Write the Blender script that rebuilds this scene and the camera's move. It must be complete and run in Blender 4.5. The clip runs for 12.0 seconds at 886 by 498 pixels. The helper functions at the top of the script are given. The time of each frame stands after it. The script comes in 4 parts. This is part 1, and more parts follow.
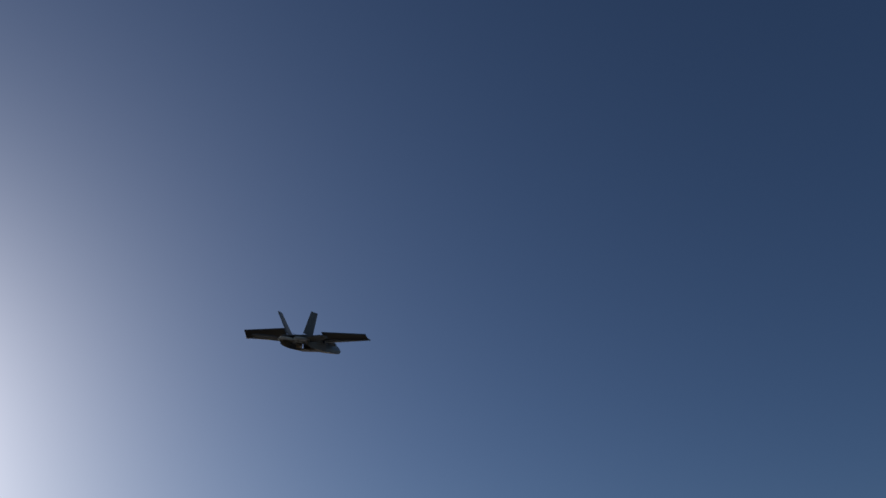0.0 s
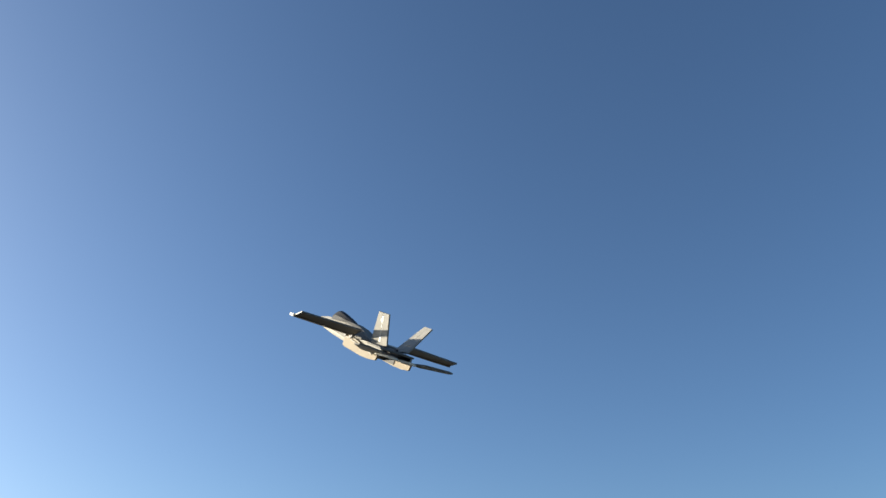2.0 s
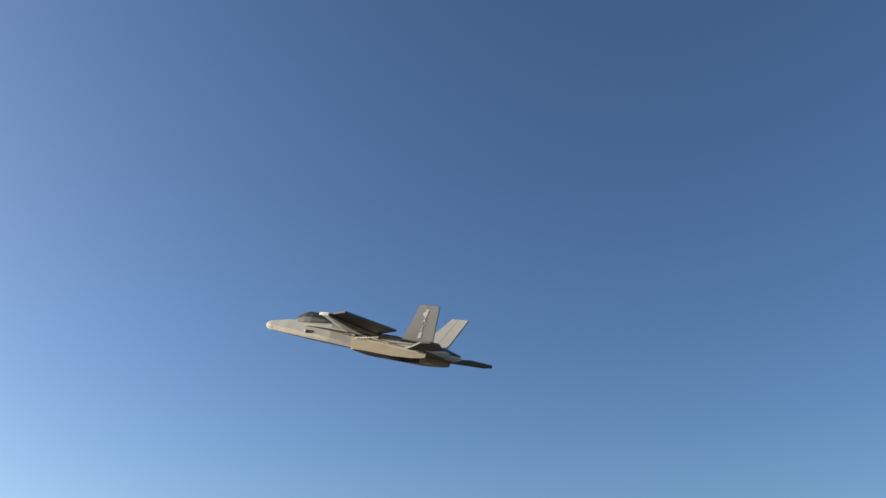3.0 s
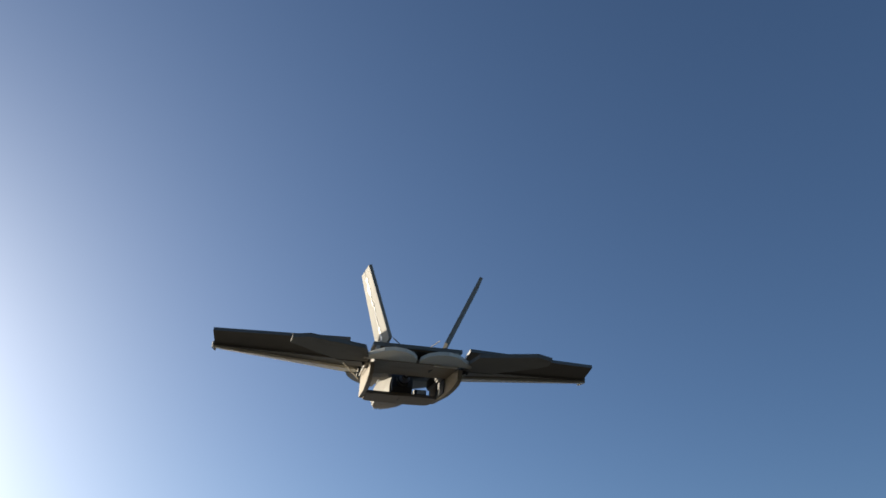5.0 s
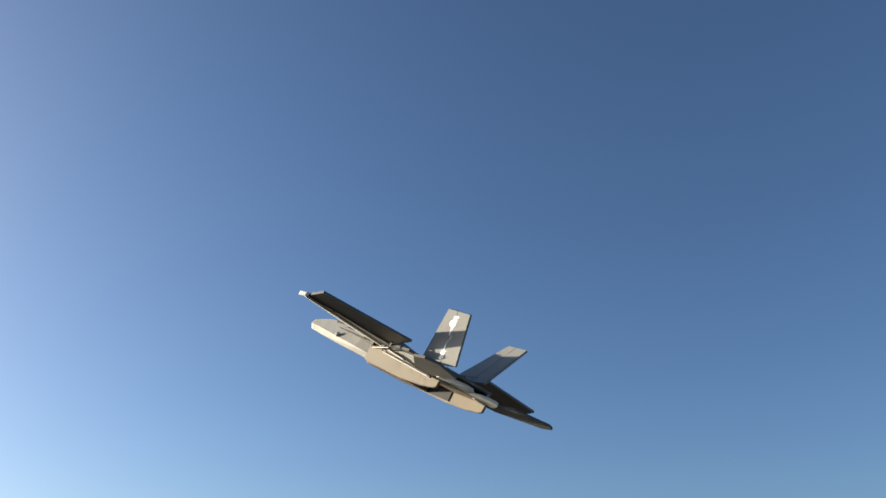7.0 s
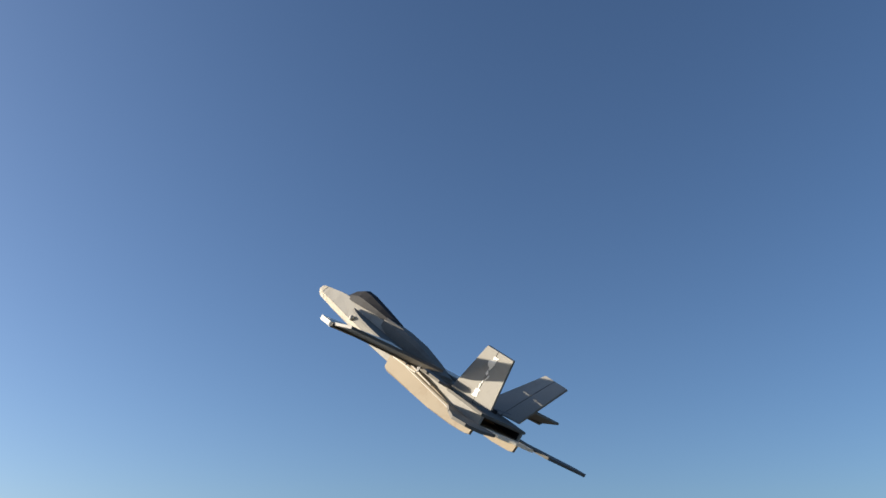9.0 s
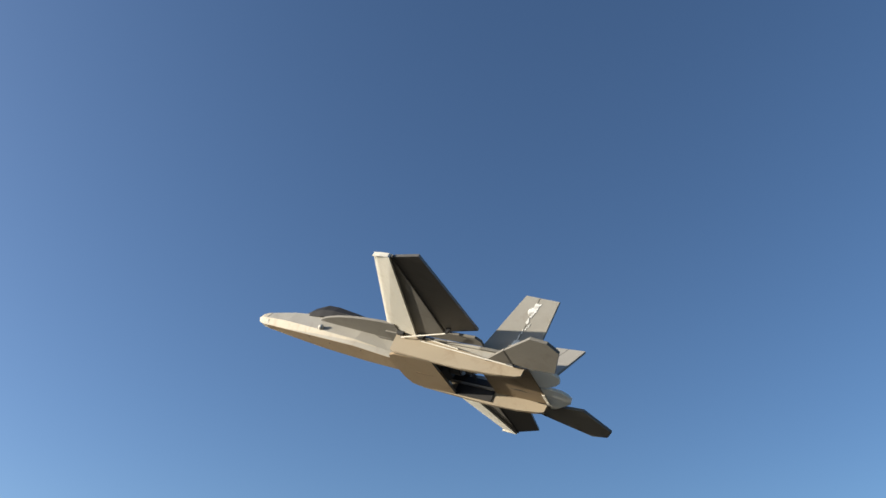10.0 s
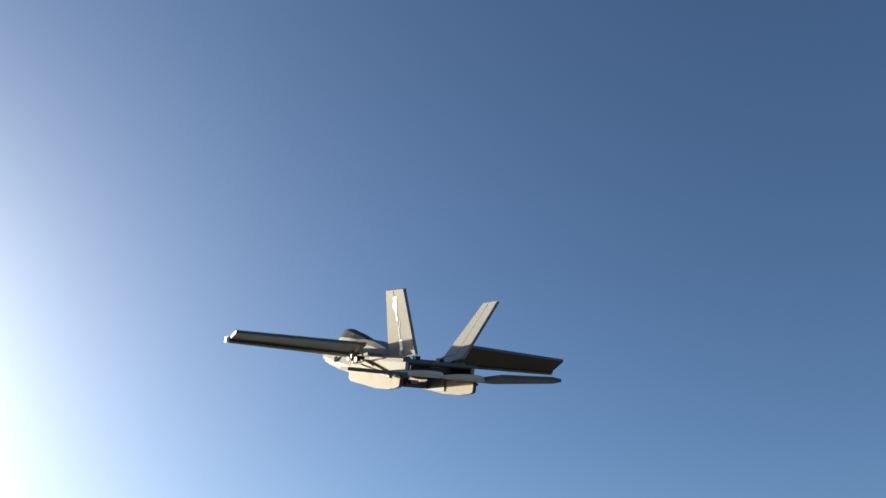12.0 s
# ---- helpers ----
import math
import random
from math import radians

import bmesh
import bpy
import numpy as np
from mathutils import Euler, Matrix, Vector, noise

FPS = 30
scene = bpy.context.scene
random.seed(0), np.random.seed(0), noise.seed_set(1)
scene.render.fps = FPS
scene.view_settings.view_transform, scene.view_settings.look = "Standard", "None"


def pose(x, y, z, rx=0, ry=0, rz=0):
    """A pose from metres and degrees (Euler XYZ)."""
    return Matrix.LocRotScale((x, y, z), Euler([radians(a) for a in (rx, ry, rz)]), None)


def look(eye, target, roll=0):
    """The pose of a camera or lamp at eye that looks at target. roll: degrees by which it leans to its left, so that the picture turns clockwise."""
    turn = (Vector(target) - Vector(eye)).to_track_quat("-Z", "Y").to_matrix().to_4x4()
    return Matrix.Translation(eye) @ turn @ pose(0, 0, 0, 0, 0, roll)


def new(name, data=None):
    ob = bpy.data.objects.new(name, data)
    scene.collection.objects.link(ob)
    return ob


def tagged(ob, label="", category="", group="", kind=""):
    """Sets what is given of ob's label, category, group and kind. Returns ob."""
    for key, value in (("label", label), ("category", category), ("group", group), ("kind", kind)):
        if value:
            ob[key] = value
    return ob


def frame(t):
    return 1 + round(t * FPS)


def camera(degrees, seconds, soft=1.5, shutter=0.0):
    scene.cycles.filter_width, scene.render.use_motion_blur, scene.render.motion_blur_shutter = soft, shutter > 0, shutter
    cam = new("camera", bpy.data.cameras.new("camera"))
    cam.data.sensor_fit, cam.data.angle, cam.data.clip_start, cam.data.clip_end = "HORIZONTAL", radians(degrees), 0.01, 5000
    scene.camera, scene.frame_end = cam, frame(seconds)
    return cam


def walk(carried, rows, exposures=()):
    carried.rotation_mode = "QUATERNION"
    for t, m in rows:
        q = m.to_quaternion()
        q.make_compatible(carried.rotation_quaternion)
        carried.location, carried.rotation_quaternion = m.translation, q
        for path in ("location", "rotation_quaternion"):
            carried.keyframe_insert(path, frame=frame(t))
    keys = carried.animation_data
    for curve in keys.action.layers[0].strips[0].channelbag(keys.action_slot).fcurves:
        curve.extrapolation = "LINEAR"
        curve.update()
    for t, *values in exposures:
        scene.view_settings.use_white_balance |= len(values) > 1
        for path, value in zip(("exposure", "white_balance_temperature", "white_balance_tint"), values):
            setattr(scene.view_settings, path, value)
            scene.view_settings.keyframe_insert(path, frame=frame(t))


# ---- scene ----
EYE = (0.0, 0.0, 1.6)


def view(bearing, tilt):
    """The camera's pose for a bearing clockwise from the sun and an upward tilt, in degrees."""
    a, e = radians(bearing), radians(tilt)
    way = Vector((math.sin(a) * math.cos(e), math.cos(a) * math.cos(e), math.sin(e)))
    return look(EYE, Vector(EYE) + way)


cam = camera(63.17, 12.0, soft=1.5, shutter=0.2)
walk(cam, [
    (0, view(43.0, 36.0)),
    (0.1, view(44.4, 36.2)),
    (0.2, view(45.8, 36.5)),
    (0.3, view(47.1, 36.7)),
    (0.4, view(48.5, 36.9)),
    (0.5, view(50.0, 37.0)),
    (0.6, view(51.6, 37.0)),
    (0.7, view(53.2, 37.1)),
    (0.8, view(54.9, 37.1)),
    (0.9, view(56.5, 37.1)),
    (1, view(58.0, 37.0)),
    (1.1, view(59.3, 36.8)),
    (1.2, view(60.5, 36.5)),
    (1.3, view(61.6, 36.1)),
    (1.4, view(62.8, 35.6)),
    (1.5, view(64.0, 35.0)),
    (1.6, view(65.3, 34.3)),
    (1.7, view(66.7, 33.5)),
    (1.8, view(68.2, 32.6)),
    (1.9, view(69.6, 31.8)),
    (2, view(71.0, 31.0)),
    (2.1, view(72.6, 30.2)),
    (2.2, view(74.4, 29.5)),
    (2.3, view(76.1, 28.8)),
    (2.4, view(77.4, 28.2)),
    (2.5, view(78.0, 28.0)),
    (2.6, view(78.1, 28.0)),
    (2.7, view(78.0, 28.0)),
    (2.8, view(77.5, 28.0)),
    (2.9, view(76.4, 28.1)),
    (3, view(74.6, 28.2)),
    (3.1, view(72.3, 28.3)),
    (3.2, view(69.7, 28.4)),
    (3.3, view(66.7, 28.6)),
    (3.4, view(63.6, 28.8)),
    (3.5, view(60.4, 29.1)),
    (3.6, view(57.2, 29.3)),
    (3.7, view(54.1, 29.6)),
    (3.8, view(51.3, 30.0)),
    (3.9, view(48.7, 30.3)),
    (4, view(46.6, 30.7)),
    (4.1, view(45.1, 31.1)),
    (4.2, view(44.2, 31.5)),
    (4.3, view(44.0, 32.0)),
    (4.4, view(45.0, 32.4)),
    (4.5, view(46.0, 33.0)),
    (4.6, view(45.4, 33.9)),
    (4.7, view(44.4, 35.1)),
    (4.8, view(44.0, 36.0)),
    (4.9, view(46.2, 36.7)),
    (5, view(49.0, 37.0)),
    (5.1, view(50.0, 37.0)),
    (5.2, view(51.4, 36.6)),
    (5.3, view(53.1, 35.6)),
    (5.4, view(55.1, 34.3)),
    (5.5, view(57.0, 33.0)),
    (5.6, view(59.0, 31.4)),
    (5.7, view(61.2, 29.4)),
    (5.8, view(63.4, 27.4)),
    (5.9, view(65.4, 25.8)),
    (6, view(67.0, 25.0)),
    (6.1, view(68.3, 24.8)),
    (6.2, view(69.4, 24.7)),
    (6.3, view(70.3, 24.8)),
    (6.4, view(70.8, 24.9)),
    (6.5, view(71.0, 25.0)),
    (6.6, view(70.5, 25.2)),
    (6.7, view(69.3, 25.7)),
    (6.8, view(67.9, 26.4)),
    (6.9, view(67.0, 27.1)),
    (7, view(67.0, 28.0)),
    (7.1, view(69.8, 29.1)),
    (7.2, view(73.0, 30.0)),
    (7.3, view(74.2, 30.2)),
    (7.4, view(75.1, 30.3)),
    (7.5, view(75.8, 30.2)),
    (7.6, view(76.3, 30.1)),
    (7.7, view(76.7, 29.8)),
    (7.8, view(77.0, 29.5)),
    (7.9, view(77.1, 29.1)),
    (8, view(77.2, 28.6)),
    (8.1, view(77.3, 28.2)),
    (8.2, view(77.4, 27.7)),
    (8.3, view(77.6, 27.3)),
    (8.4, view(77.8, 26.9)),
    (8.5, view(78.1, 26.5)),
    (8.6, view(78.6, 26.3)),
    (8.7, view(79.2, 26.1)),
    (8.8, view(80.0, 26.0)),
    (8.9, view(81.0, 26.0)),
    (9, view(82.0, 26.0)),
    (9.1, view(82.8, 26.2)),
    (9.2, view(83.4, 26.8)),
    (9.3, view(83.9, 27.5)),
    (9.4, view(84.4, 28.2)),
    (9.5, view(85.0, 29.0)),
    (9.6, view(85.6, 29.8)),
    (9.7, view(86.2, 30.6)),
    (9.8, view(86.9, 31.5)),
    (9.9, view(87.4, 32.3)),
    (10, view(88.0, 33.0)),
    (10.1, view(88.5, 33.5)),
    (10.2, view(89.0, 34.0)),
    (10.3, view(89.6, 34.5)),
    (10.4, view(90.2, 34.8)),
    (10.5, view(90.0, 35.0)),
    (10.6, view(87.1, 34.9)),
    (10.7, view(81.3, 34.6)),
    (10.8, view(75.0, 34.0)),
    (10.9, view(68.7, 33.1)),
    (11, view(62.0, 32.0)),
    (11.1, view(54.0, 30.2)),
    (11.2, view(49.0, 29.0)),
    (11.3, view(50.0, 29.0)),
    (11.4, view(52.2, 29.3)),
    (11.5, view(54.0, 30.0)),
    (11.6, view(53.9, 30.9)),
    (11.7, view(53.0, 32.0)),
    (11.8, view(51.7, 33.4)),
    (11.9, view(50.2, 34.7)),
    (12, view(49.0, 36.0)),
], exposures=[(0, -0.37, 6100, 14), (0.5, -0.10, 6000, 14), (1, 0.34, 6200, 12), (1.5, 0.71, 6300, 9), (2, 1.25, 6400, 6), (2.5, 1.06, 6100, 8), (2.7, 1.05, 6150, 8), (4.3, 1.10, 7100, 6), (4.5, 1.24, 7200, 6), (5, 0.83, 6500, 8), (5.5, 1.22, 6800, 8), (6, 1.17, 6750, 8), (6.5, 1.17, 6600, 8), (7, 1.02, 6400, 8), (9, 1.10, 6450, 10), (9.5, 1.08, 6400, 10), (10, 1.20, 6400, 8), (10.5, 1.41, 6700, 10), (11, 1.71, 7100, 6), (11.5, 1.34, 7000, 6), (12, 1.08, 6500, 6)])

# ---- light ----
SUN_HEIGHT, SUN_TURN = 16.0, -3.5
world = bpy.data.worlds.new("sky")
scene.world = world
world.use_nodes = True
wn = world.node_tree.nodes
sky = wn.new("ShaderNodeTexSky")
sky.sky_type = "NISHITA"
sky.sun_disc = False
sky.sun_elevation, sky.sun_rotation = radians(SUN_HEIGHT), radians(SUN_TURN)
sky.altitude = 400
sky.air_density, sky.dust_density, sky.ozone_density = 0.9, 1.9, 4.0
wn["Background"].inputs["Strength"].default_value = 0.069
world.node_tree.links.new(sky.outputs[0], wn["Background"].inputs["Color"])

lamp = bpy.data.lights.new("sun", "SUN")
lamp.energy, lamp.angle, lamp.color = 3.8, radians(0.6), (1.0, 0.88, 0.70)
sun = new("sun", lamp)
sun_way = Vector((math.sin(radians(SUN_TURN)) * math.cos(radians(SUN_HEIGHT)), math.cos(radians(SUN_TURN)) * math.cos(radians(SUN_HEIGHT)), math.sin(radians(SUN_HEIGHT))))
sun.matrix_world = look(sun_way * 50, (0, 0, 0))


# ---- materials ----
def material(name, colour, rough=0.6, spread=0.08, scale=40.0, bump=0.15, metal=0.0, fine=400.0, through_light=0.0, stain=None, shine=0.2):
    m = bpy.data.materials.new(name)
    m.use_nodes = True
    n, l = m.node_tree.nodes, m.node_tree.links
    bsdf = n["Principled BSDF"]
    where = n.new("ShaderNodeTexCoord")
    big, small = n.new("ShaderNodeTexNoise"), n.new("ShaderNodeTexNoise")
    big.inputs["Scale"].default_value, small.inputs["Scale"].default_value = scale, fine
    big.inputs["Detail"].default_value = 5
    both = n.new("ShaderNodeMath")
    both.operation = "ADD"
    ramp = n.new("ShaderNodeValToRGB")
    lo, hi = [tuple(min(1, c * k) for c in colour) + (1,) for k in (1 - spread * 2, 1 + spread * 2)]
    ramp.color_ramp.elements[0].color, ramp.color_ramp.elements[1].color = lo, hi
    half = n.new("ShaderNodeMath")
    half.operation, half.inputs[1].default_value = "MULTIPLY", 0.5
    for tex in (big, small):
        l.new(where.outputs["Object"], tex.inputs["Vector"])
    l.new(big.outputs["Fac"], both.inputs[0])
    l.new(small.outputs["Fac"], both.inputs[1])
    l.new(both.outputs[0], half.inputs[0])
    l.new(half.outputs[0], ramp.inputs["Fac"])
    paint = ramp.outputs["Color"]
    if stain:
        # smudges and scuffs of a second colour in soft-edged patches
        patch, edge, blend = n.new("ShaderNodeTexNoise"), n.new("ShaderNodeValToRGB"), n.new("ShaderNodeMix")
        patch.inputs["Scale"].default_value, patch.inputs["Detail"].default_value = 21.0, 9
        patch.inputs["Roughness"].default_value, patch.inputs["Distortion"].default_value = 0.68, 0.5
        l.new(where.outputs["Object"], patch.inputs["Vector"])
        edge.color_ramp.elements[0].position, edge.color_ramp.elements[1].position = 0.53, 0.70
        edge.color_ramp.elements[1].color = (stain[3],) * 3 + (1,)
        l.new(patch.outputs["Fac"], edge.inputs["Fac"])
        blend.data_type = "RGBA"
        l.new(edge.outputs["Color"], blend.inputs["Factor"])
        l.new(paint, blend.inputs[6])
        blend.inputs[7].default_value = stain[:3] + (1,)
        paint = blend.outputs[2]
    l.new(paint, bsdf.inputs["Base Color"])
    bsdf.inputs["Roughness"].default_value, bsdf.inputs["Metallic"].default_value = rough, metal
    bsdf.inputs["Specular IOR Level"].default_value = shine
    if through_light:
        thin, mix = n.new("ShaderNodeBsdfTranslucent"), n.new("ShaderNodeMixShader")
        mix.inputs["Fac"].default_value = through_light
        l.new(paint, thin.inputs["Color"])
        l.new(bsdf.outputs[0], mix.inputs[1])
        l.new(thin.outputs[0], mix.inputs[2])
        l.new(mix.outputs[0], n["Material Output"].inputs["Surface"])
    relief = n.new("ShaderNodeBump")
    relief.inputs["Strength"].default_value, relief.inputs["Distance"].default_value = bump, 0.001
    l.new(small.outputs["Fac"], relief.inputs["Height"])
    l.new(relief.outputs["Normal"], bsdf.inputs["Normal"])
    return m


GREY = material("grey painted foam", (0.355, 0.340, 0.309), 0.7, 0.07, 18, stain=(0.25, 0.215, 0.17, 0.4))
DARK = material("dark grey canopy paint", (0.026, 0.025, 0.026), 0.6, 0.10, 25, shine=0.25)
CREAM = material("worn cream foam", (0.45, 0.41, 0.34), 0.6, 0.05, 26, stain=(0.30, 0.235, 0.165, 0.6))
WHITE = material("bare white foam", (0.60, 0.58, 0.53), 0.5, 0.03, 30)
SHEET = material("thin white foam sheet", (0.88, 0.85, 0.76), 0.5, 0.03, 30, through_light=0.4)
PALE = material("bare white foam edge", (0.84, 0.815, 0.74), 0.55, 0.03, 22, through_light=0.1, stain=(0.62, 0.55, 0.43, 0.5))
FOIL = material("silver foil", (0.93, 0.92, 0.89), 0.3, 0.04, 60, 0.6, 0.1, shine=0.5)
BLACK = material("black plastic", (0.025, 0.025, 0.027), 0.45, 0.1, 60, shine=0.5)
STEEL = material("motor metal", (0.30, 0.30, 0.32), 0.35, 0.1, 60, 0.1, 0.9, shine=0.5)
DRAB = material("drab grey wing paint", (0.172, 0.164, 0.149), 0.7, 0.08, 16, stain=(0.115, 0.10, 0.085, 0.6))
MID = material("dark grey control paint", (0.120, 0.113, 0.103), 0.45, 0.08, 14, stain=(0.075, 0.066, 0.056, 0.6), shine=0.6)
SAND = material("beige side foam", (0.335, 0.284, 0.215), 0.7, 0.07, 18, stain=(0.21, 0.145, 0.095, 0.5))
TAN = material("sand-tinted lower foam", (0.265, 0.203, 0.132), 0.7, 0.07, 18, stain=(0.19, 0.125, 0.072, 0.45))
BROWN = material("bare brown inner foam", (0.17, 0.12, 0.075), 0.7, 0.12, 30)
# brown scuffs on the walls; for the tail sheet, its shade is in this colour too
UMBER = material("brown-stained, shade-darkened foam", (0.215, 0.165, 0.110), 0.6, 0.08, 18, stain=(0.11, 0.075, 0.045, 0.7))
GAP = material("hinge tape shadow grey", (0.06, 0.058, 0.055), 0.8, 0.1, 60)
GROUND = material("dry field", (0.045, 0.041, 0.032), 0.95, 0.2, 0.4, 0.4, 0.0, 6.0)


# ---- mesh helpers ----
def part(name, bm, mat, parent, label="", at=None, smooth=False):
    bmesh.ops.recalc_face_normals(bm, faces=bm.faces)
    me = bpy.data.meshes.new(name)
    bm.to_mesh(me)
    bm.free()
    me.materials.append(mat)
    for p in me.polygons:
        p.use_smooth = smooth
    ob = new(name, me)
    if parent:
        ob.parent = parent
    if at:
        ob.location = at
    return tagged(ob, label)


def bevelled(bm, width=0.0012, segments=2):
    edges = [e for e in bm.edges if len(e.link_faces) == 2 and e.calc_face_angle(0) > 0.5]
    bmesh.ops.bevel(bm, geom=edges, offset=width, segments=segments, affect="EDGES", clamp_overlap=True)
    return bm


def plate(outline, z0, z1, m=None, edge=0.0012):
    """A flat sheet with this outline in x and y between two heights, then moved by m."""
    bm = bmesh.new()
    low = [bm.verts.new((x, y, z0)) for x, y in outline]
    top = [bm.verts.new((x, y, z1)) for x, y in outline]
    bm.faces.new(low[::-1])
    bm.faces.new(top)
    for i in range(len(outline)):
        j = (i + 1) % len(outline)
        bm.faces.new((low[i], low[j], top[j], top[i]))
    if edge:
        bevelled(bm, edge)
    if m:
        bm.transform(m)
    return bm


def upright(outline, y0, y1, edge=0.0012):
    """A standing sheet with this outline in x and z between two values of y."""
    return plate(outline, -y1, -y0, pose(0, 0, 0, 90), edge)


def block(x0, x1, y0, y1, z0, z1, edge=0.001):
    return plate([(x0, y0), (x1, y0), (x1, y1), (x0, y1)], z0, z1, None, edge)


def raised(bm, start=0.0775):
    """A slight upward slope of the wing towards its tip."""
    for v in bm.verts:
        v.co.z += 0.014 * max(0.0, abs(v.co.y) - start)
    return bm


def mirrored(outline, side):
    return [(x, y * side) for x, y in outline]


def loft(rings, closed_ends=True):
    bm = bmesh.new()
    vs = [[bm.verts.new(p) for p in ring] for ring in rings]
    for a, b in zip(vs, vs[1:]):
        for i in range(len(a)):
            j = (i + 1) % len(a)
            bm.faces.new((a[i], a[j], b[j], b[i]))
    if closed_ends:
        bm.faces.new(vs[0][::-1])
        bm.faces.new(vs[-1])
    return bm


def rod_between(a, b, r, n=8):
    a, b = Vector(a), Vector(b)
    bm = bmesh.new()
    bmesh.ops.create_cone(bm, cap_ends=True, segments=n, radius1=r, radius2=r, depth=(b - a).length)
    bm.transform(Matrix.Translation((a + b) / 2) @ (b - a).to_track_quat("Z", "Y").to_matrix().to_4x4())
    return bm


def tube(x0, x1, r, z, y=0.0, n=20):
    return rod_between((x0, y, z), (x1, y, z), r, n)


# ---- ground ----
def make_ground():
    bm = bmesh.new()
    bmesh.ops.create_grid(bm, x_segments=40, y_segments=40, size=2500)
    for v in bm.verts:
        far = math.hypot(v.co.x, v.co.y)
        v.co.z = noise.noise(v.co * 0.004) * min(1.0, far / 400) * 1.5
    ob = part("ground", bm, GROUND, None)
    tagged(ob, "dark brown dry open field under the clear sky", "ground", kind="structure")


make_ground()

# ---- the model airplane: x forward, y to port, z up ----
FOAM = 0.006
WALL_Y = 0.0755
INLET_X, SLOT_X0, SLOT_X1, TAIL_X = -0.067, -0.186, -0.285, -0.414
AIL_HINGE = (-0.214, 0.1065, 0.006)
STAB_HINGE = (-0.387, 0.082, -0.028)


def nose_ring(x, half, top, shoulder, low, bottom, flat=0.55, chin=0.95):
    return [(x, 0, top), (x, half * flat, top - 0.001), (x, half, shoulder), (x, half, low), (x, half * chin, bottom), (x, 0, bottom),
            (x, -half * chin, bottom), (x, -half, low), (x, -half, shoulder), (x, -half * flat, top - 0.001)]


def bm_hinge(m, h, side):
    bm = upright([(-0.3515, 0.001), (-0.3955, h - 0.001), (-0.3980, h - 0.001), (-0.3540, 0.001)], -0.0022, 0.0022, 0)
    bm.transform(m)
    toe(bm, side)
    return bm


def toe(bm, side):
    """The fins stand a few degrees toed out."""
    for v in bm.verts:
        v.co.y += side * 0.095 * (v.co.x + 0.40)


def foil_markings(fin, m, h):
    """Torn chips of silver foil down the hinge line on the outer face of the port fin."""
    chips = random.Random(5)
    #        up the fin, aft of the hinge, half length, half width
    for s, aft, length, width in ((0.87, 0.004, 0.006, 0.0046), (0.79, -0.001, 0.009, 0.0062), (0.70, 0.001, 0.007, 0.0046), (0.61, 0.000, 0.006, 0.0024), (0.53, 0.007, 0.007, 0.0015),
                                  (0.47, 0.004, 0.005, 0.0014), (0.42, 0.000, 0.006, 0.0012), (0.34, -0.001, 0.006, 0.0018), (0.25, 0.000, 0.008, 0.0064), (0.15, -0.002, 0.006, 0.0054)):
        cx, cz = -0.352 - 0.044 * s - aft, h * s
        outline = []
        r = 1.0
        for k in range(44):
            a = math.tau * (k + chips.uniform(-0.4, 0.4)) / 44
            r = min(1.40, max(0.42, r + chips.uniform(-0.38, 0.38)))
            u, v = 1.15 * width * r * math.cos(a), length * r * math.sin(a)
            outline.append((cx + u - v * 0.34, cz + v))
        bm = upright(outline, 0.0031, 0.0036, 0)
        bm.transform(m)
        toe(bm, 1)
        part("foil_chip", bm, FOIL, fin, "torn shiny silver foil")


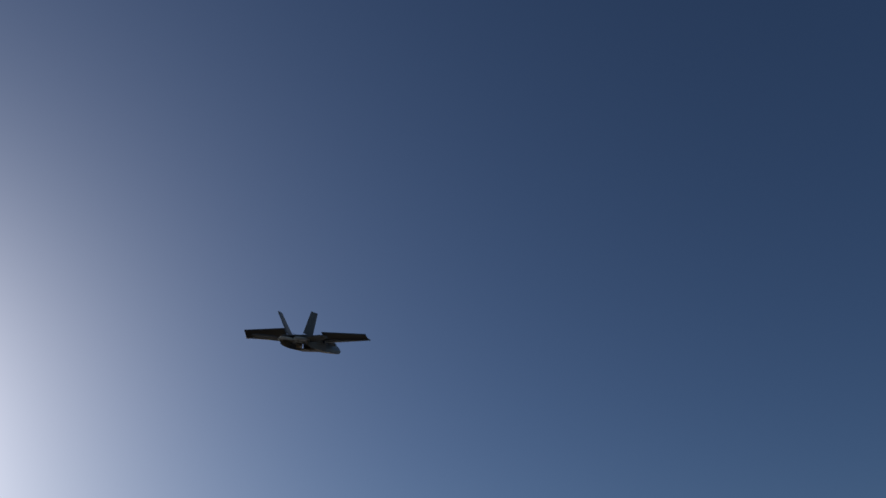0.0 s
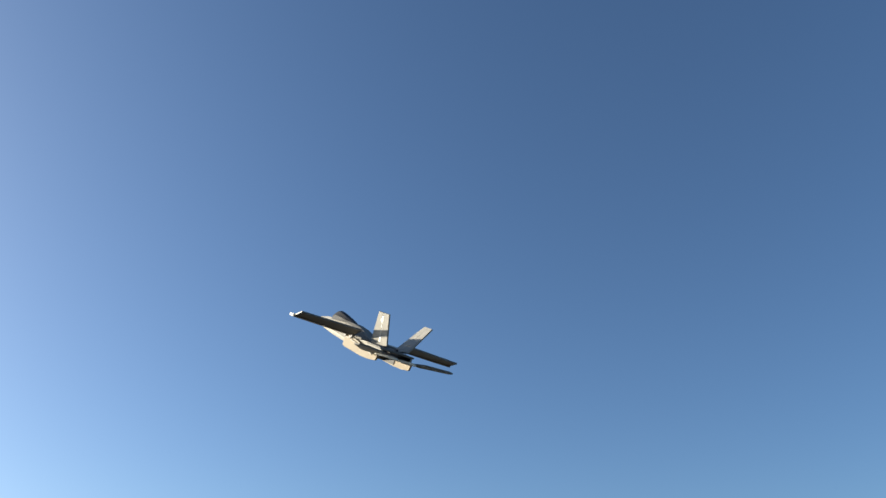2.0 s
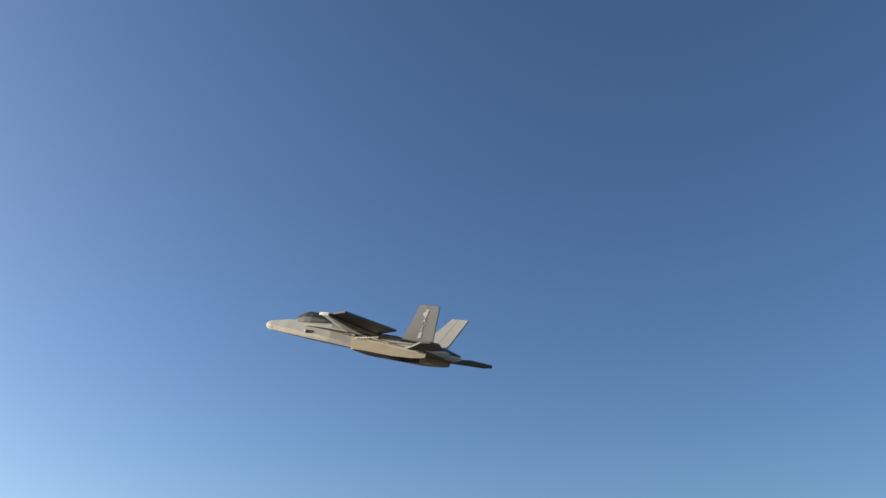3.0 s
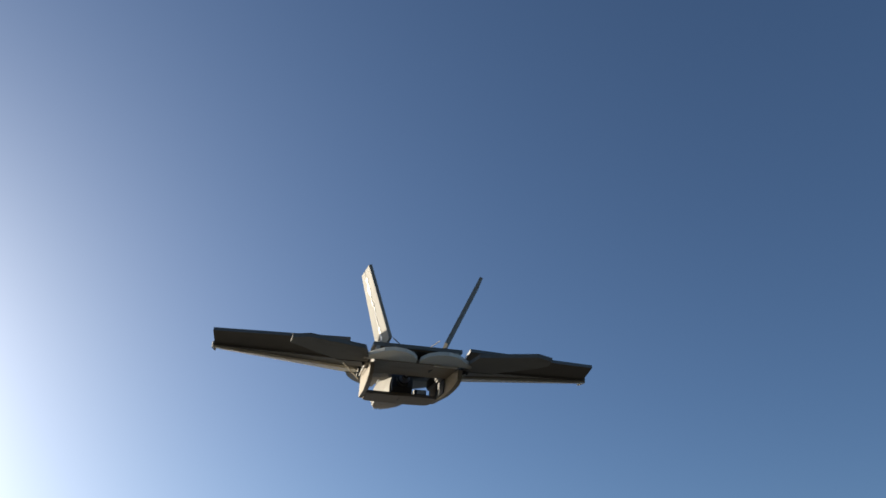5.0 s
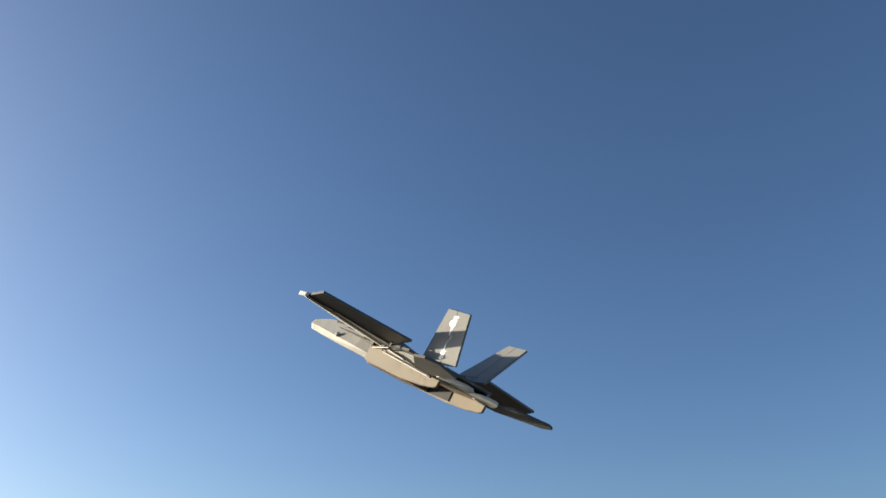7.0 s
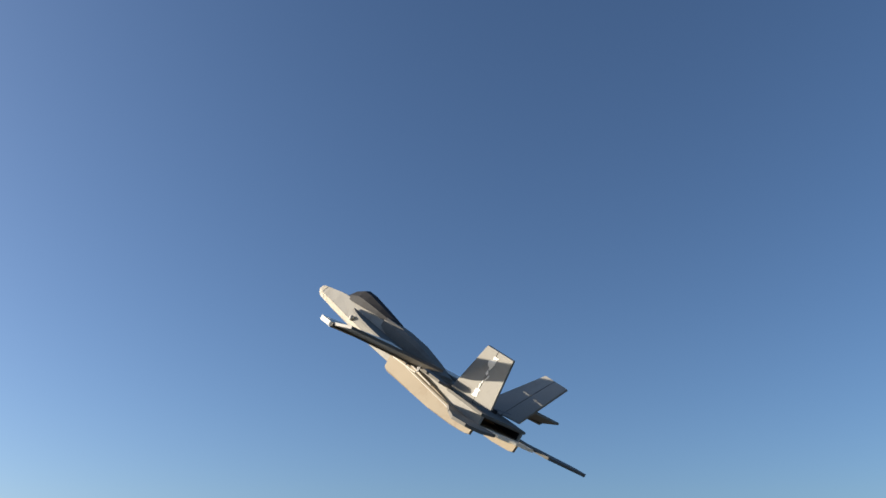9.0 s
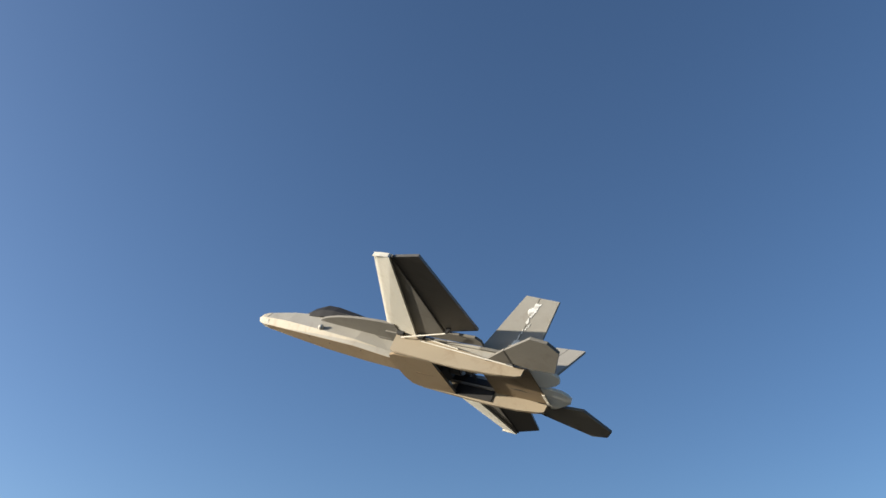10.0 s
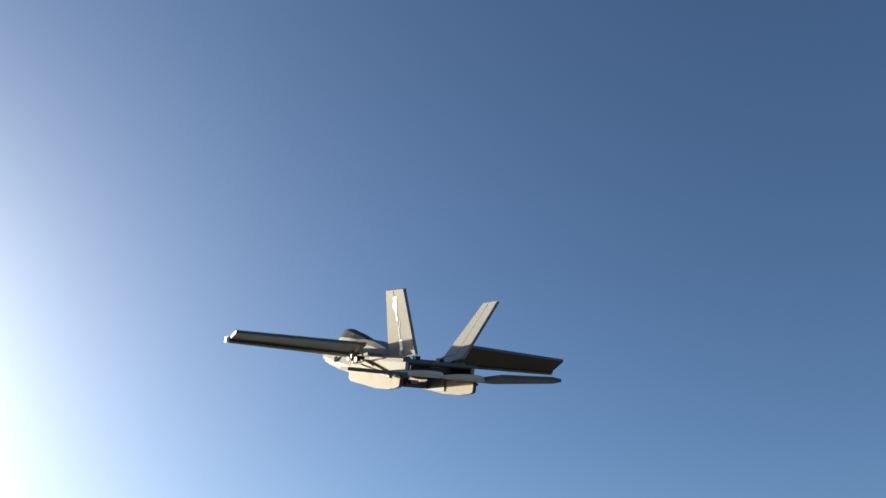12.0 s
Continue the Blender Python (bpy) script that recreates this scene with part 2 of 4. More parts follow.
def make_airplane():
    jet = new("model_airplane")
    tagged(jet, "grey painted foam radio-controlled jet model flying nose-high in clear sky", "model airplane")

    # nose and centre body
    rings = [nose_ring(0.471, 0.003, 0.0075, 0.002, 0.001, -0.002, 0.55, 0.50),
             nose_ring(0.466, 0.009, 0.0130, 0.002, 0.001, -0.008, 0.55, 0.50),
             nose_ring(0.452, 0.016, 0.0178, 0.001, 0.000, -0.014, 0.55, 0.50),
             nose_ring(0.420, 0.0215, 0.0235, 0.000, -0.001, -0.0165, 0.55, 0.52),
             nose_ring(0.340, 0.030, 0.0330, -0.004, -0.005, -0.0230, 0.55, 0.64),
             nose_ring(0.220, 0.037, 0.0390, -0.013, -0.014, -0.0310, 0.55, 0.78),
             nose_ring(0.080, 0.038, 0.0420, -0.022, -0.023, -0.0380, 0.55, 0.90),
             nose_ring(-0.030, 0.029, 0.0340, -0.030, -0.031, -0.045, 0.55, 0.95),
             nose_ring(-0.110, 0.018, 0.0190, -0.024, -0.030, -0.046)]
    part("fuselage_nose", bevelled(loft(rings), 0.002, 2), GREY, jet)
    cone = loft([nose_ring(0.4752, 0.0020, 0.0060, 0.003, 0.001, 0.000, 0.55, 0.6), nose_ring(0.4728, 0.0070, 0.0108, 0.0025, 0.001, -0.0050, 0.6, 0.6),
                 nose_ring(0.466, 0.0114, 0.0146, 0.002, 0.001, -0.0095, 0.6, 0.55), nose_ring(0.452, 0.0169, 0.0187, 0.0015, 0.000, -0.0148, 0.56, 0.52),
                 nose_ring(0.432, 0.0205, 0.0224, 0.0005, -0.001, -0.0166, 0.55, 0.52)])
    part("nose_cone", bevelled(cone, 0.0016), CREAM, jet, "bare pale foam nose tip")

    # pale chamfered strips along the lower corners of the nose, wide in front and running out to a point
    for side in (1, -1):
        strip = []
        for x, half, low, bottom, chin in ((0.431, 0.0203, -0.001, -0.0160, 0.52), (0.420, 0.0215, -0.001, -0.0165, 0.52), (0.340, 0.030, -0.005, -0.0230, 0.64),
                                           (0.220, 0.037, -0.014, -0.0310, 0.78), (0.080, 0.038, -0.023, -0.0380, 0.90), (0.010, 0.0323, -0.0281, -0.0425, 0.93)):
            run = min(1.0, 0.06 + (x - 0.010) / 0.36)
            y1, z1 = half + (half * chin - half) * run, low + (bottom - low) * run
            strip.append([(x, side * (half - 0.0010), low + 0.0010), (x, side * (half + 0.0010), low + 0.0004), (x, side * (y1 + 0.0009), z1 - 0.0009), (x, side * (y1 - 0.0010), z1 + 0.0008)])
        part("edge_strip", loft(strip), CREAM, jet, "pale foam edge strip")
        tab = block(-0.006, 0.005, -0.0065, 0.0065, -0.0011, 0.0011, 0.0004)
        tab.transform(Matrix.Translation((0.4265, side * 0.0158, -0.0104)) @ pose(0, 0, 0, side * 52))
        part("tape_tab", tab, WHITE, jet, "small pale tab of tape")
    under = [[(x, half, z + 0.0008), (x, half, z - 0.0009), (x, -half, z - 0.0009), (x, -half, z + 0.0008)]
             for x, half, z in ((0.430, 0.0100, -0.0166), (0.420, 0.0112, -0.0166), (0.340, 0.0190, -0.0230), (0.220, 0.0287, -0.0310), (0.080, 0.0340, -0.0380), (-0.030, 0.0270, -0.0450), (-0.052, 0.0240, -0.0452))]
    part("nose_underside", loft(under), TAN, jet, "sand-coloured foam underside of the nose")
    for x, y in ((0.405, 0.006), (0.245, 0.020), (0.175, 0.012), (0.060, 0.021)):
        z = -0.0310 - (0.220 - x) * 0.050 if x < 0.22 else -0.0310 + (x - 0.220) * 0.0667
        part("screw", rod_between((x, y, z), (x, y, z - 0.0016), 0.0019, 10), GAP, jet, "small dark screw head")

    # canopy and spine
    def dome(x, half, base, top):
        return [(x, half, base), (x, half * 0.92, base + (top - base) * 0.45), (x, half * 0.55, base + (top - base) * 0.88), (x, 0, top),
                (x, -half * 0.55, base + (top - base) * 0.88), (x, -half * 0.92, base + (top - base) * 0.45), (x, -half, base)]
    canopy = loft([dome(0.325, 0.006, 0.027, 0.034), dome(0.285, 0.0215, 0.027, 0.0605), dome(0.245, 0.028, 0.028, 0.0770),
                   dome(0.205, 0.031, 0.030, 0.0750), dome(0.13, 0.029, 0.034, 0.0625), dome(0.053, 0.018, 0.036, 0.049)])
    part("canopy", bevelled(canopy, 0.0015), DARK, jet, "dark grey faceted canopy")
    def deck(x, half, base, top):
        """A flat-topped ridge with steep sides."""
        rise = top - base
        return [(x, half, base), (x, half * 0.97, base + rise * 0.70), (x, half * 0.74, base + rise * 0.97), (x, 0, top),
                (x, -half * 0.74, base + rise * 0.97), (x, -half * 0.97, base + rise * 0.70), (x, -half, base)]
    spine = loft([deck(0.085, 0.031, 0.020, 0.0460), deck(0.02, 0.031, 0.0, 0.0455), deck(-0.06, 0.029, 0.0, 0.0385), deck(-0.14, 0.025, 0.0, 0.0235), deck(-0.198, 0.021, 0.0, 0.0075)])
    part("spine", bevelled(spine, 0.0015), DRAB, jet)

    # top deck: front sheet, two side strips past the propeller slot, rear sheet
    part("front_deck", block(-0.206, -0.03, -WALL_Y, WALL_Y, -FOAM, 0), DRAB, jet)
    part("rear_deck", block(TAIL_X, -0.292, -WALL_Y, WALL_Y, -FOAM, 0), DRAB, jet)
    for side in (1, -1):
        part("deck_strip", plate(mirrored([(-0.293, 0.066), (-0.205, 0.066), (-0.205, WALL_Y), (-0.293, WALL_Y)], side), -FOAM, 0), GREY, jet)

    # strakes
    strake = [(0.222, 0.036), (0.205, 0.048), (0.175, 0.062), (0.13, 0.078), (0.08, 0.091), (0.03, 0.1), (-0.02, 0.106), (-0.055, 0.109), (-0.075, 0.110), (-0.075, 0.035), (0.10, 0.034)]
    for side in (1, -1):
        part("strake", plate(mirrored(strake, side), -0.003, 0.003, pose(-0.07, 0, 0, 0, -3, 0) @ pose(0.07, 0, 0)), DRAB, jet)

    # wings with their front doubler, fixed panel and raised aileron
    for side in (1, -1):
        fixed = [(-0.06, 0.0775), (-0.085, 0.14), (-0.170, 0.3645), (-0.2138, 0.3645), (-0.2138, 0.1064), (-0.290, 0.106), (-0.300, 0.095), (-0.300, 0.0775)]
        wing = part("wing_panel", raised(plate(mirrored(fixed, side), 0.000, 0.006)), DRAB, jet)
        # pale front doubler with a step at its rear edge
        rear = [(-0.122, 0.078), (-0.2095, 0.365)]
        front = [(-0.036, 0.078), (-0.1653, 0.365)]
        ring = [[(xr, y * side, -0.0045), (xr, y * side, 0.0072), (xr + 0.4 * (xf - xr), y * side, 0.0080), (xf - 0.010, y * side, 0.0072),
                 (xf - 0.002, y * side, 0.0050), (xf, y * side, 0.0030), (xf - 0.002, y * side, 0.0010), (xf - 0.010, y * side, -0.0008)]
                for (xr, y), (xf, _) in zip(rear, front)]
        part("wing_leading_edge", raised(bevelled(loft(ring), 0.001)), PALE, wing, "bare white foam leading edge")
        tip = plate(mirrored([(-0.1650, 0.3650), (-0.1670, 0.3670), (-0.1860, 0.3682), (-0.2060, 0.3675), (-0.2095, 0.3650)], side), -0.0035, 0.0062, None, 0.002)
        part("wing_tip", raised(tip), WHITE, wing, "bare white foam wing tip")
        gap = plate(mirrored([(-0.2112, 0.108), (-0.2112, 0.3625), (-0.2136, 0.3625), (-0.2136, 0.108)], side), -0.0006, 0.0006, None, 0)
        part("aileron_hinge", raised(gap), GAP, wing, "dark hinge gap")
        hx, hy, hz = AIL_HINGE
        flap = [(-0.0008, 0.001), (-0.0008, 0.255), (-0.0567, 0.2525), (-0.0815, 0.0055)]
        ail = part("aileron", raised(plate(mirrored(flap, side), -0.003, 0.003), 0.0), MID, jet, at=(hx, hy * side, hz))
        ail.rotation_euler = (0, radians(18), 0)
        MOVING["aileron", side] = ail
        horn = upright([(-0.020, -0.003), (-0.008, -0.003), (-0.010, -0.016), (-0.014, -0.016)], -0.001, 0.001, 0)
        horn.transform(Matrix.Translation((0, 0.014 * side, 0)))
        part("control_horn", horn, BLACK, ail)

    # body side walls, belly, lower rear sheet and its exhaust petals
    for side in (1, -1):
        wall = [(INLET_X, -0.003), (INLET_X - 0.003, -0.049), (INLET_X - 0.02, -0.0545), (SLOT_X0, -0.0580), (-0.27, -0.0610), (-0.35, -0.0590),
                (TAIL_X + 0.014, -0.0535), (TAIL_X + 0.003, -0.050), (TAIL_X + 0.001, -0.034), (-0.32, -0.026), (-0.25, -0.017), (-0.17, -0.006), (-0.14, -0.003)]
        y = sorted((side * (WALL_Y - FOAM + 0.001), side * (WALL_Y + 0.002)))
        side_ob = part("side_wall", upright(wall, *y), SAND, jet, "beige foam side wall with brown scuffs")
        outer = sorted((side * (WALL_Y + 0.0010), side * (WALL_Y + 0.0025)))
        for edge in ([(-0.084, -0.0515), (-0.130, -0.0541), (-0.188, -0.0570), (-0.188, -0.0580), (-0.130, -0.0556), (-0.085, -0.0538)],
                     [(-0.272, -0.0597), (-0.345, -0.0578), (-0.392, -0.0541), (-0.392, -0.0551), (-0.345, -0.0590), (-0.272, -0.0608)]):
            part("worn_edge", upright(edge, *outer, edge=0), UMBER, side_ob, "brown scuffed foam edge")
        upper = [(-0.085, -0.0055), (-0.085, -0.027), (TAIL_X, -0.0285), (TAIL_X, -0.0055)]
        y = sorted((side * (WALL_Y - FOAM - 0.0055), side * (WALL_Y - FOAM + 0.0005)))
        part("upper_side", upright(upper, *y), GREY, jet)
        part("conduit", rod_between((-0.150, side * 0.0795, -0.0065), (-0.245, side * 0.0795, -0.0178), 0.0016), WHITE, jet, "thin white control tube")
    belly = [(INLET_X + 0.004, 0.062), (INLET_X + 0.012, 0.035), (INLET_X + 0.012, -0.035), (INLET_X + 0.004, -0.062), (-0.080, -0.0695), (SLOT_X0, -0.0695), (SLOT_X0, 0.0695), (-0.080, 0.0695)]
    part("belly", plate(belly, -0.056, -0.050), TAN, jet, "sand-coloured foam belly plate")
    # tail sheet takes a darker brown than the belly, to stand in for shade
    part("lower_tail_sheet", block(TAIL_X - 0.005, SLOT_X1, -0.0695, 0.0695, -0.0310, -0.0250), UMBER, jet, "brown-stained lower tail sheet, colour darkened for its shade")
    petal = [(-0.010, 0.003), (-0.028, 0.003), (-0.050, 0.012), (-0.063, 0.026), (-0.067, 0.044), (-0.060, 0.060), (-0.038, 0.076), (-0.016, 0.090), (-0.006, 0.090), (-0.010, 0.074)]
    for side in (1, -1):
        bm = plate(mirrored(petal, side), -0.003, 0.003, pose(-0.408, 0, -0.0285, 0, 7, 0), 0.0015)
        part("exhaust_petal", bm, SHEET, jet, "bare white foam exhaust petal")

    # fins and rudders
    for side in (1, -1):
        lean = math.atan2(0.1004 - 0.0470, 0.1250 - 0.006)
        m = Matrix.Translation((0, 0.0448 * side, 0.002)) @ pose(0, 0, 0, -math.degrees(lean) * side)
        h = 0.1232 / math.cos(lean)
        fin = [(-0.281, 0.0), (-0.3645, h), (-0.396, h - 0.0005), (-0.352, 0.0)]
        rud = [(-0.3545, 0.003), (-0.3975, h - 0.0005), (-0.4395, h - 0.001), (-0.4080, 0.0095)]
        bm = upright(fin, -0.003, 0.003)
        bm.transform(m)
        toe(bm, side)
        f_ob = part("fin", bm, GREY, jet)
        bm = upright(rud, -0.0028, 0.0028)
        bm.transform(m)
        toe(bm, side)
        part("rudder", bm, GREY, f_ob)
        part("rudder_hinge", bm_hinge(m, h, side), GAP, f_ob, "dark hinge gap")
        if side > 0:
            foil_markings(f_ob, m, h)

    # tailplanes: fixed front triangle and moving slab
    for side in (1, -1):
        root = [(-0.318, 0.0775), (-0.3855, 0.1345), (-0.3855, 0.0775)]
        stub = part("tailplane_root", plate(mirrored(root, side), -0.031, -0.025), DRAB, jet)
        part("tailplane_hinge", plate(mirrored([(-0.3842, 0.0795), (-0.3842, 0.1325), (-0.3885, 0.1345), (-0.3885, 0.0795)], side), -0.0314, -0.0262, None, 0), GAP, stub, "dark hinge gap")
        clevis = rod_between((-0.376, side * 0.0865, -0.0335), (-0.392, side * 0.0885, -0.0350), 0.0028, 10)
        part("clevis", clevis, BLACK, stub, "black pushrod clevis")
        hx, hy, hz = STAB_HINGE
        slab = [(-0.0010, 0.0), (-0.0010, 0.0535), (-0.0870, 0.1245), (-0.1225, 0.1215), (-0.1382, 0.0945), (-0.1000, 0.0085), (-0.040, 0.0)]
        st = part("tailplane", plate(mirrored(slab, side), -0.003, 0.003), DRAB, jet, at=(hx, hy * side, hz))
        st.rotation_euler = (0, radians(6), 0)
        MOVING["tailplane", side] = st

    # small slits and a white hinge strip on the underside
    part("belly_slit", block(-0.158, -0.108, -0.001, 0.0018, -0.0566, -0.0555, 0), BROWN, jet, "brown thin slit")
    part("tail_slit", plate([(-0.335, -0.0302), (-0.378, -0.0325), (-0.362, -0.0265)], -0.0316, -0.0305, None, 0), GAP, jet, "dark pointed slit")
    part("hinge_strip", block(-0.4212, -0.4142, -0.067, -0.028, -0.0328, -0.0305, 0.0006), PALE, jet, "pale hinge strip")

    # thin sheets added to darken the inner faces of the hollow body
    part("darkening_sheet", block(TAIL_X + 0.004, -0.294, -0.0630, 0.0630, -0.0085, -0.0063, 0), BROWN, jet, "brown inner face")
    part("darkening_sheet", block(TAIL_X + 0.013, SLOT_X1 - 0.002, -0.0630, 0.0630, -0.0248, -0.0238, 0), BROWN, jet, "brown inner face")
    part("darkening_sheet", block(-0.205, -0.085, -0.0630, 0.0630, -0.0085, -0.0063, 0), DARK, jet, "dark inner face")
    for side in (1, -1):
        part("darkening_sheet", plate(mirrored([(TAIL_X + 0.004, 0.0618), (-0.088, 0.0618), (-0.088, 0.0636), (TAIL_X + 0.004, 0.0636)], side), -0.0236, -0.0088, None, 0), DARK, jet, "dark inner face")
        part("darkening_sheet", plate(mirrored([(SLOT_X1 + 0.004, 0.0676), (SLOT_X0 + 0.004, 0.0676), (SLOT_X0 + 0.004, 0.0692), (SLOT_X1 + 0.004, 0.0692)], side), -0.0560, -0.0290, None, 0), DARK, jet, "dark inner face")

    # servos, pushrods and the small bead on the nose
    for side in (1, -1):
        y = side * 0.083
        for x in (-0.082, -0.140):
            part("servo", block(x - 0.009, x + 0.009, y - 0.004, y + 0.004, -0.011, -0.001), BLACK, jet, "small black servo")
            part("servo_arm", rod_between((x, y, -0.009), (x - 0.006, y, -0.018), 0.0013), BLACK, jet)
        part("pushrod", rod_between((-0.088, y, -0.017), (-0.227, side * 0.1205, -0.0085), 0.0014), WHITE, jet, "thin white pushrod")
        part("pushrod", rod_between((-0.146, y, -0.0175), (-0.392, side * 0.0860, -0.0370), 0.0014), WHITE, jet, "thin white pushrod")
    for x, y in ((-0.330, 0.018), (-0.345, -0.026)):
        part("rudder_servo", block(x - 0.010, x + 0.010, y - 0.0045, y + 0.0045, 0.0005, 0.0085), BLACK, jet, "small black servo on the rear deck")
        part("rudder_rod", rod_between((x - 0.006, y, 0.010), (x - 0.040, (0.040 if y > 0 else -0.040), 0.018), 0.0009), STEEL, jet)
    bead = bmesh.new()
    bmesh.ops.create_icosphere(bead, subdivisions=2, radius=0.0078)
    bead.transform(Matrix.Translation((0.203, 0.0400, -0.0090)))
    part("nose_bead", bead, WHITE, jet, "small round pale bead", smooth=True)

    # motor, mount and propeller
    part("motor_mount", upright([(-0.196, -0.040), (-0.188, -0.050), (-0.184, -0.050), (-0.184, -0.006), (-0.196, -0.006)], -0.020, 0.020), BLACK, jet)
    motor = part("motor", tube(-0.197, -0.224, 0.0135, -0.026), BLACK, jet, "black outrunner motor")
    part("motor_ring", tube(-0.2235, -0.2280, 0.0105, -0.026), STEEL, motor, "bare metal ring")
    part("motor_shaft", tube(-0.227, -0.262, 0.0024, -0.026, 0.0, 10), STEEL, motor, "bare steel shaft")
    box_bm = block(-0.178, -0.142, -0.050, -0.026, -0.049, -0.040)
    speed = part("speed_controller", box_bm, BLACK, jet, "black speed controller box")
    part("sticker", block(-0.1795, -0.1782, -0.048, -0.032, -0.048, -0.0415, 0), WHITE, speed, "pale sticker")
    prop = new_part_at("propeller", jet, (-0.246, 0, -0.026))
    MOVING["propeller", 0] = prop
    return jet


def new_part_at(name, parent, at):
    """Two twisted blades and a hub, turning about x."""
    bm = bmesh.new()
    for s in (1, -1):
        rings = []
        for r, c, twist in ((0.006, 0.005, 50), (0.016, 0.009, 38), (0.024, 0.0075, 26), (0.031, 0.0055, 18), (0.036, 0.0025, 15)):
            a = radians(twist)
            rings.append([(dx + s * w * math.sin(a), s * r, w * math.cos(a)) for w, dx in ((-c / 2, 0), (0, 0.0009), (c / 2, 0), (0, -0.0009))])
        b2 = loft(rings)
        me = bpy.data.meshes.new("blade")
        b2.to_mesh(me)
        b2.free()
        bm.from_mesh(me)
        bpy.data.meshes.remove(me)
    h = rod_between((-0.008, 0, 0), (0.012, 0, 0), 0.006, 12)
    me = bpy.data.meshes.new("hub")
    h.to_mesh(me)
    h.free()
    bm.from_mesh(me)
    bpy.data.meshes.remove(me)
    return part(name, bm, BLACK, parent, "black two-bladed pusher propeller", at)


MOVING = {}
airplane = make_airplane()


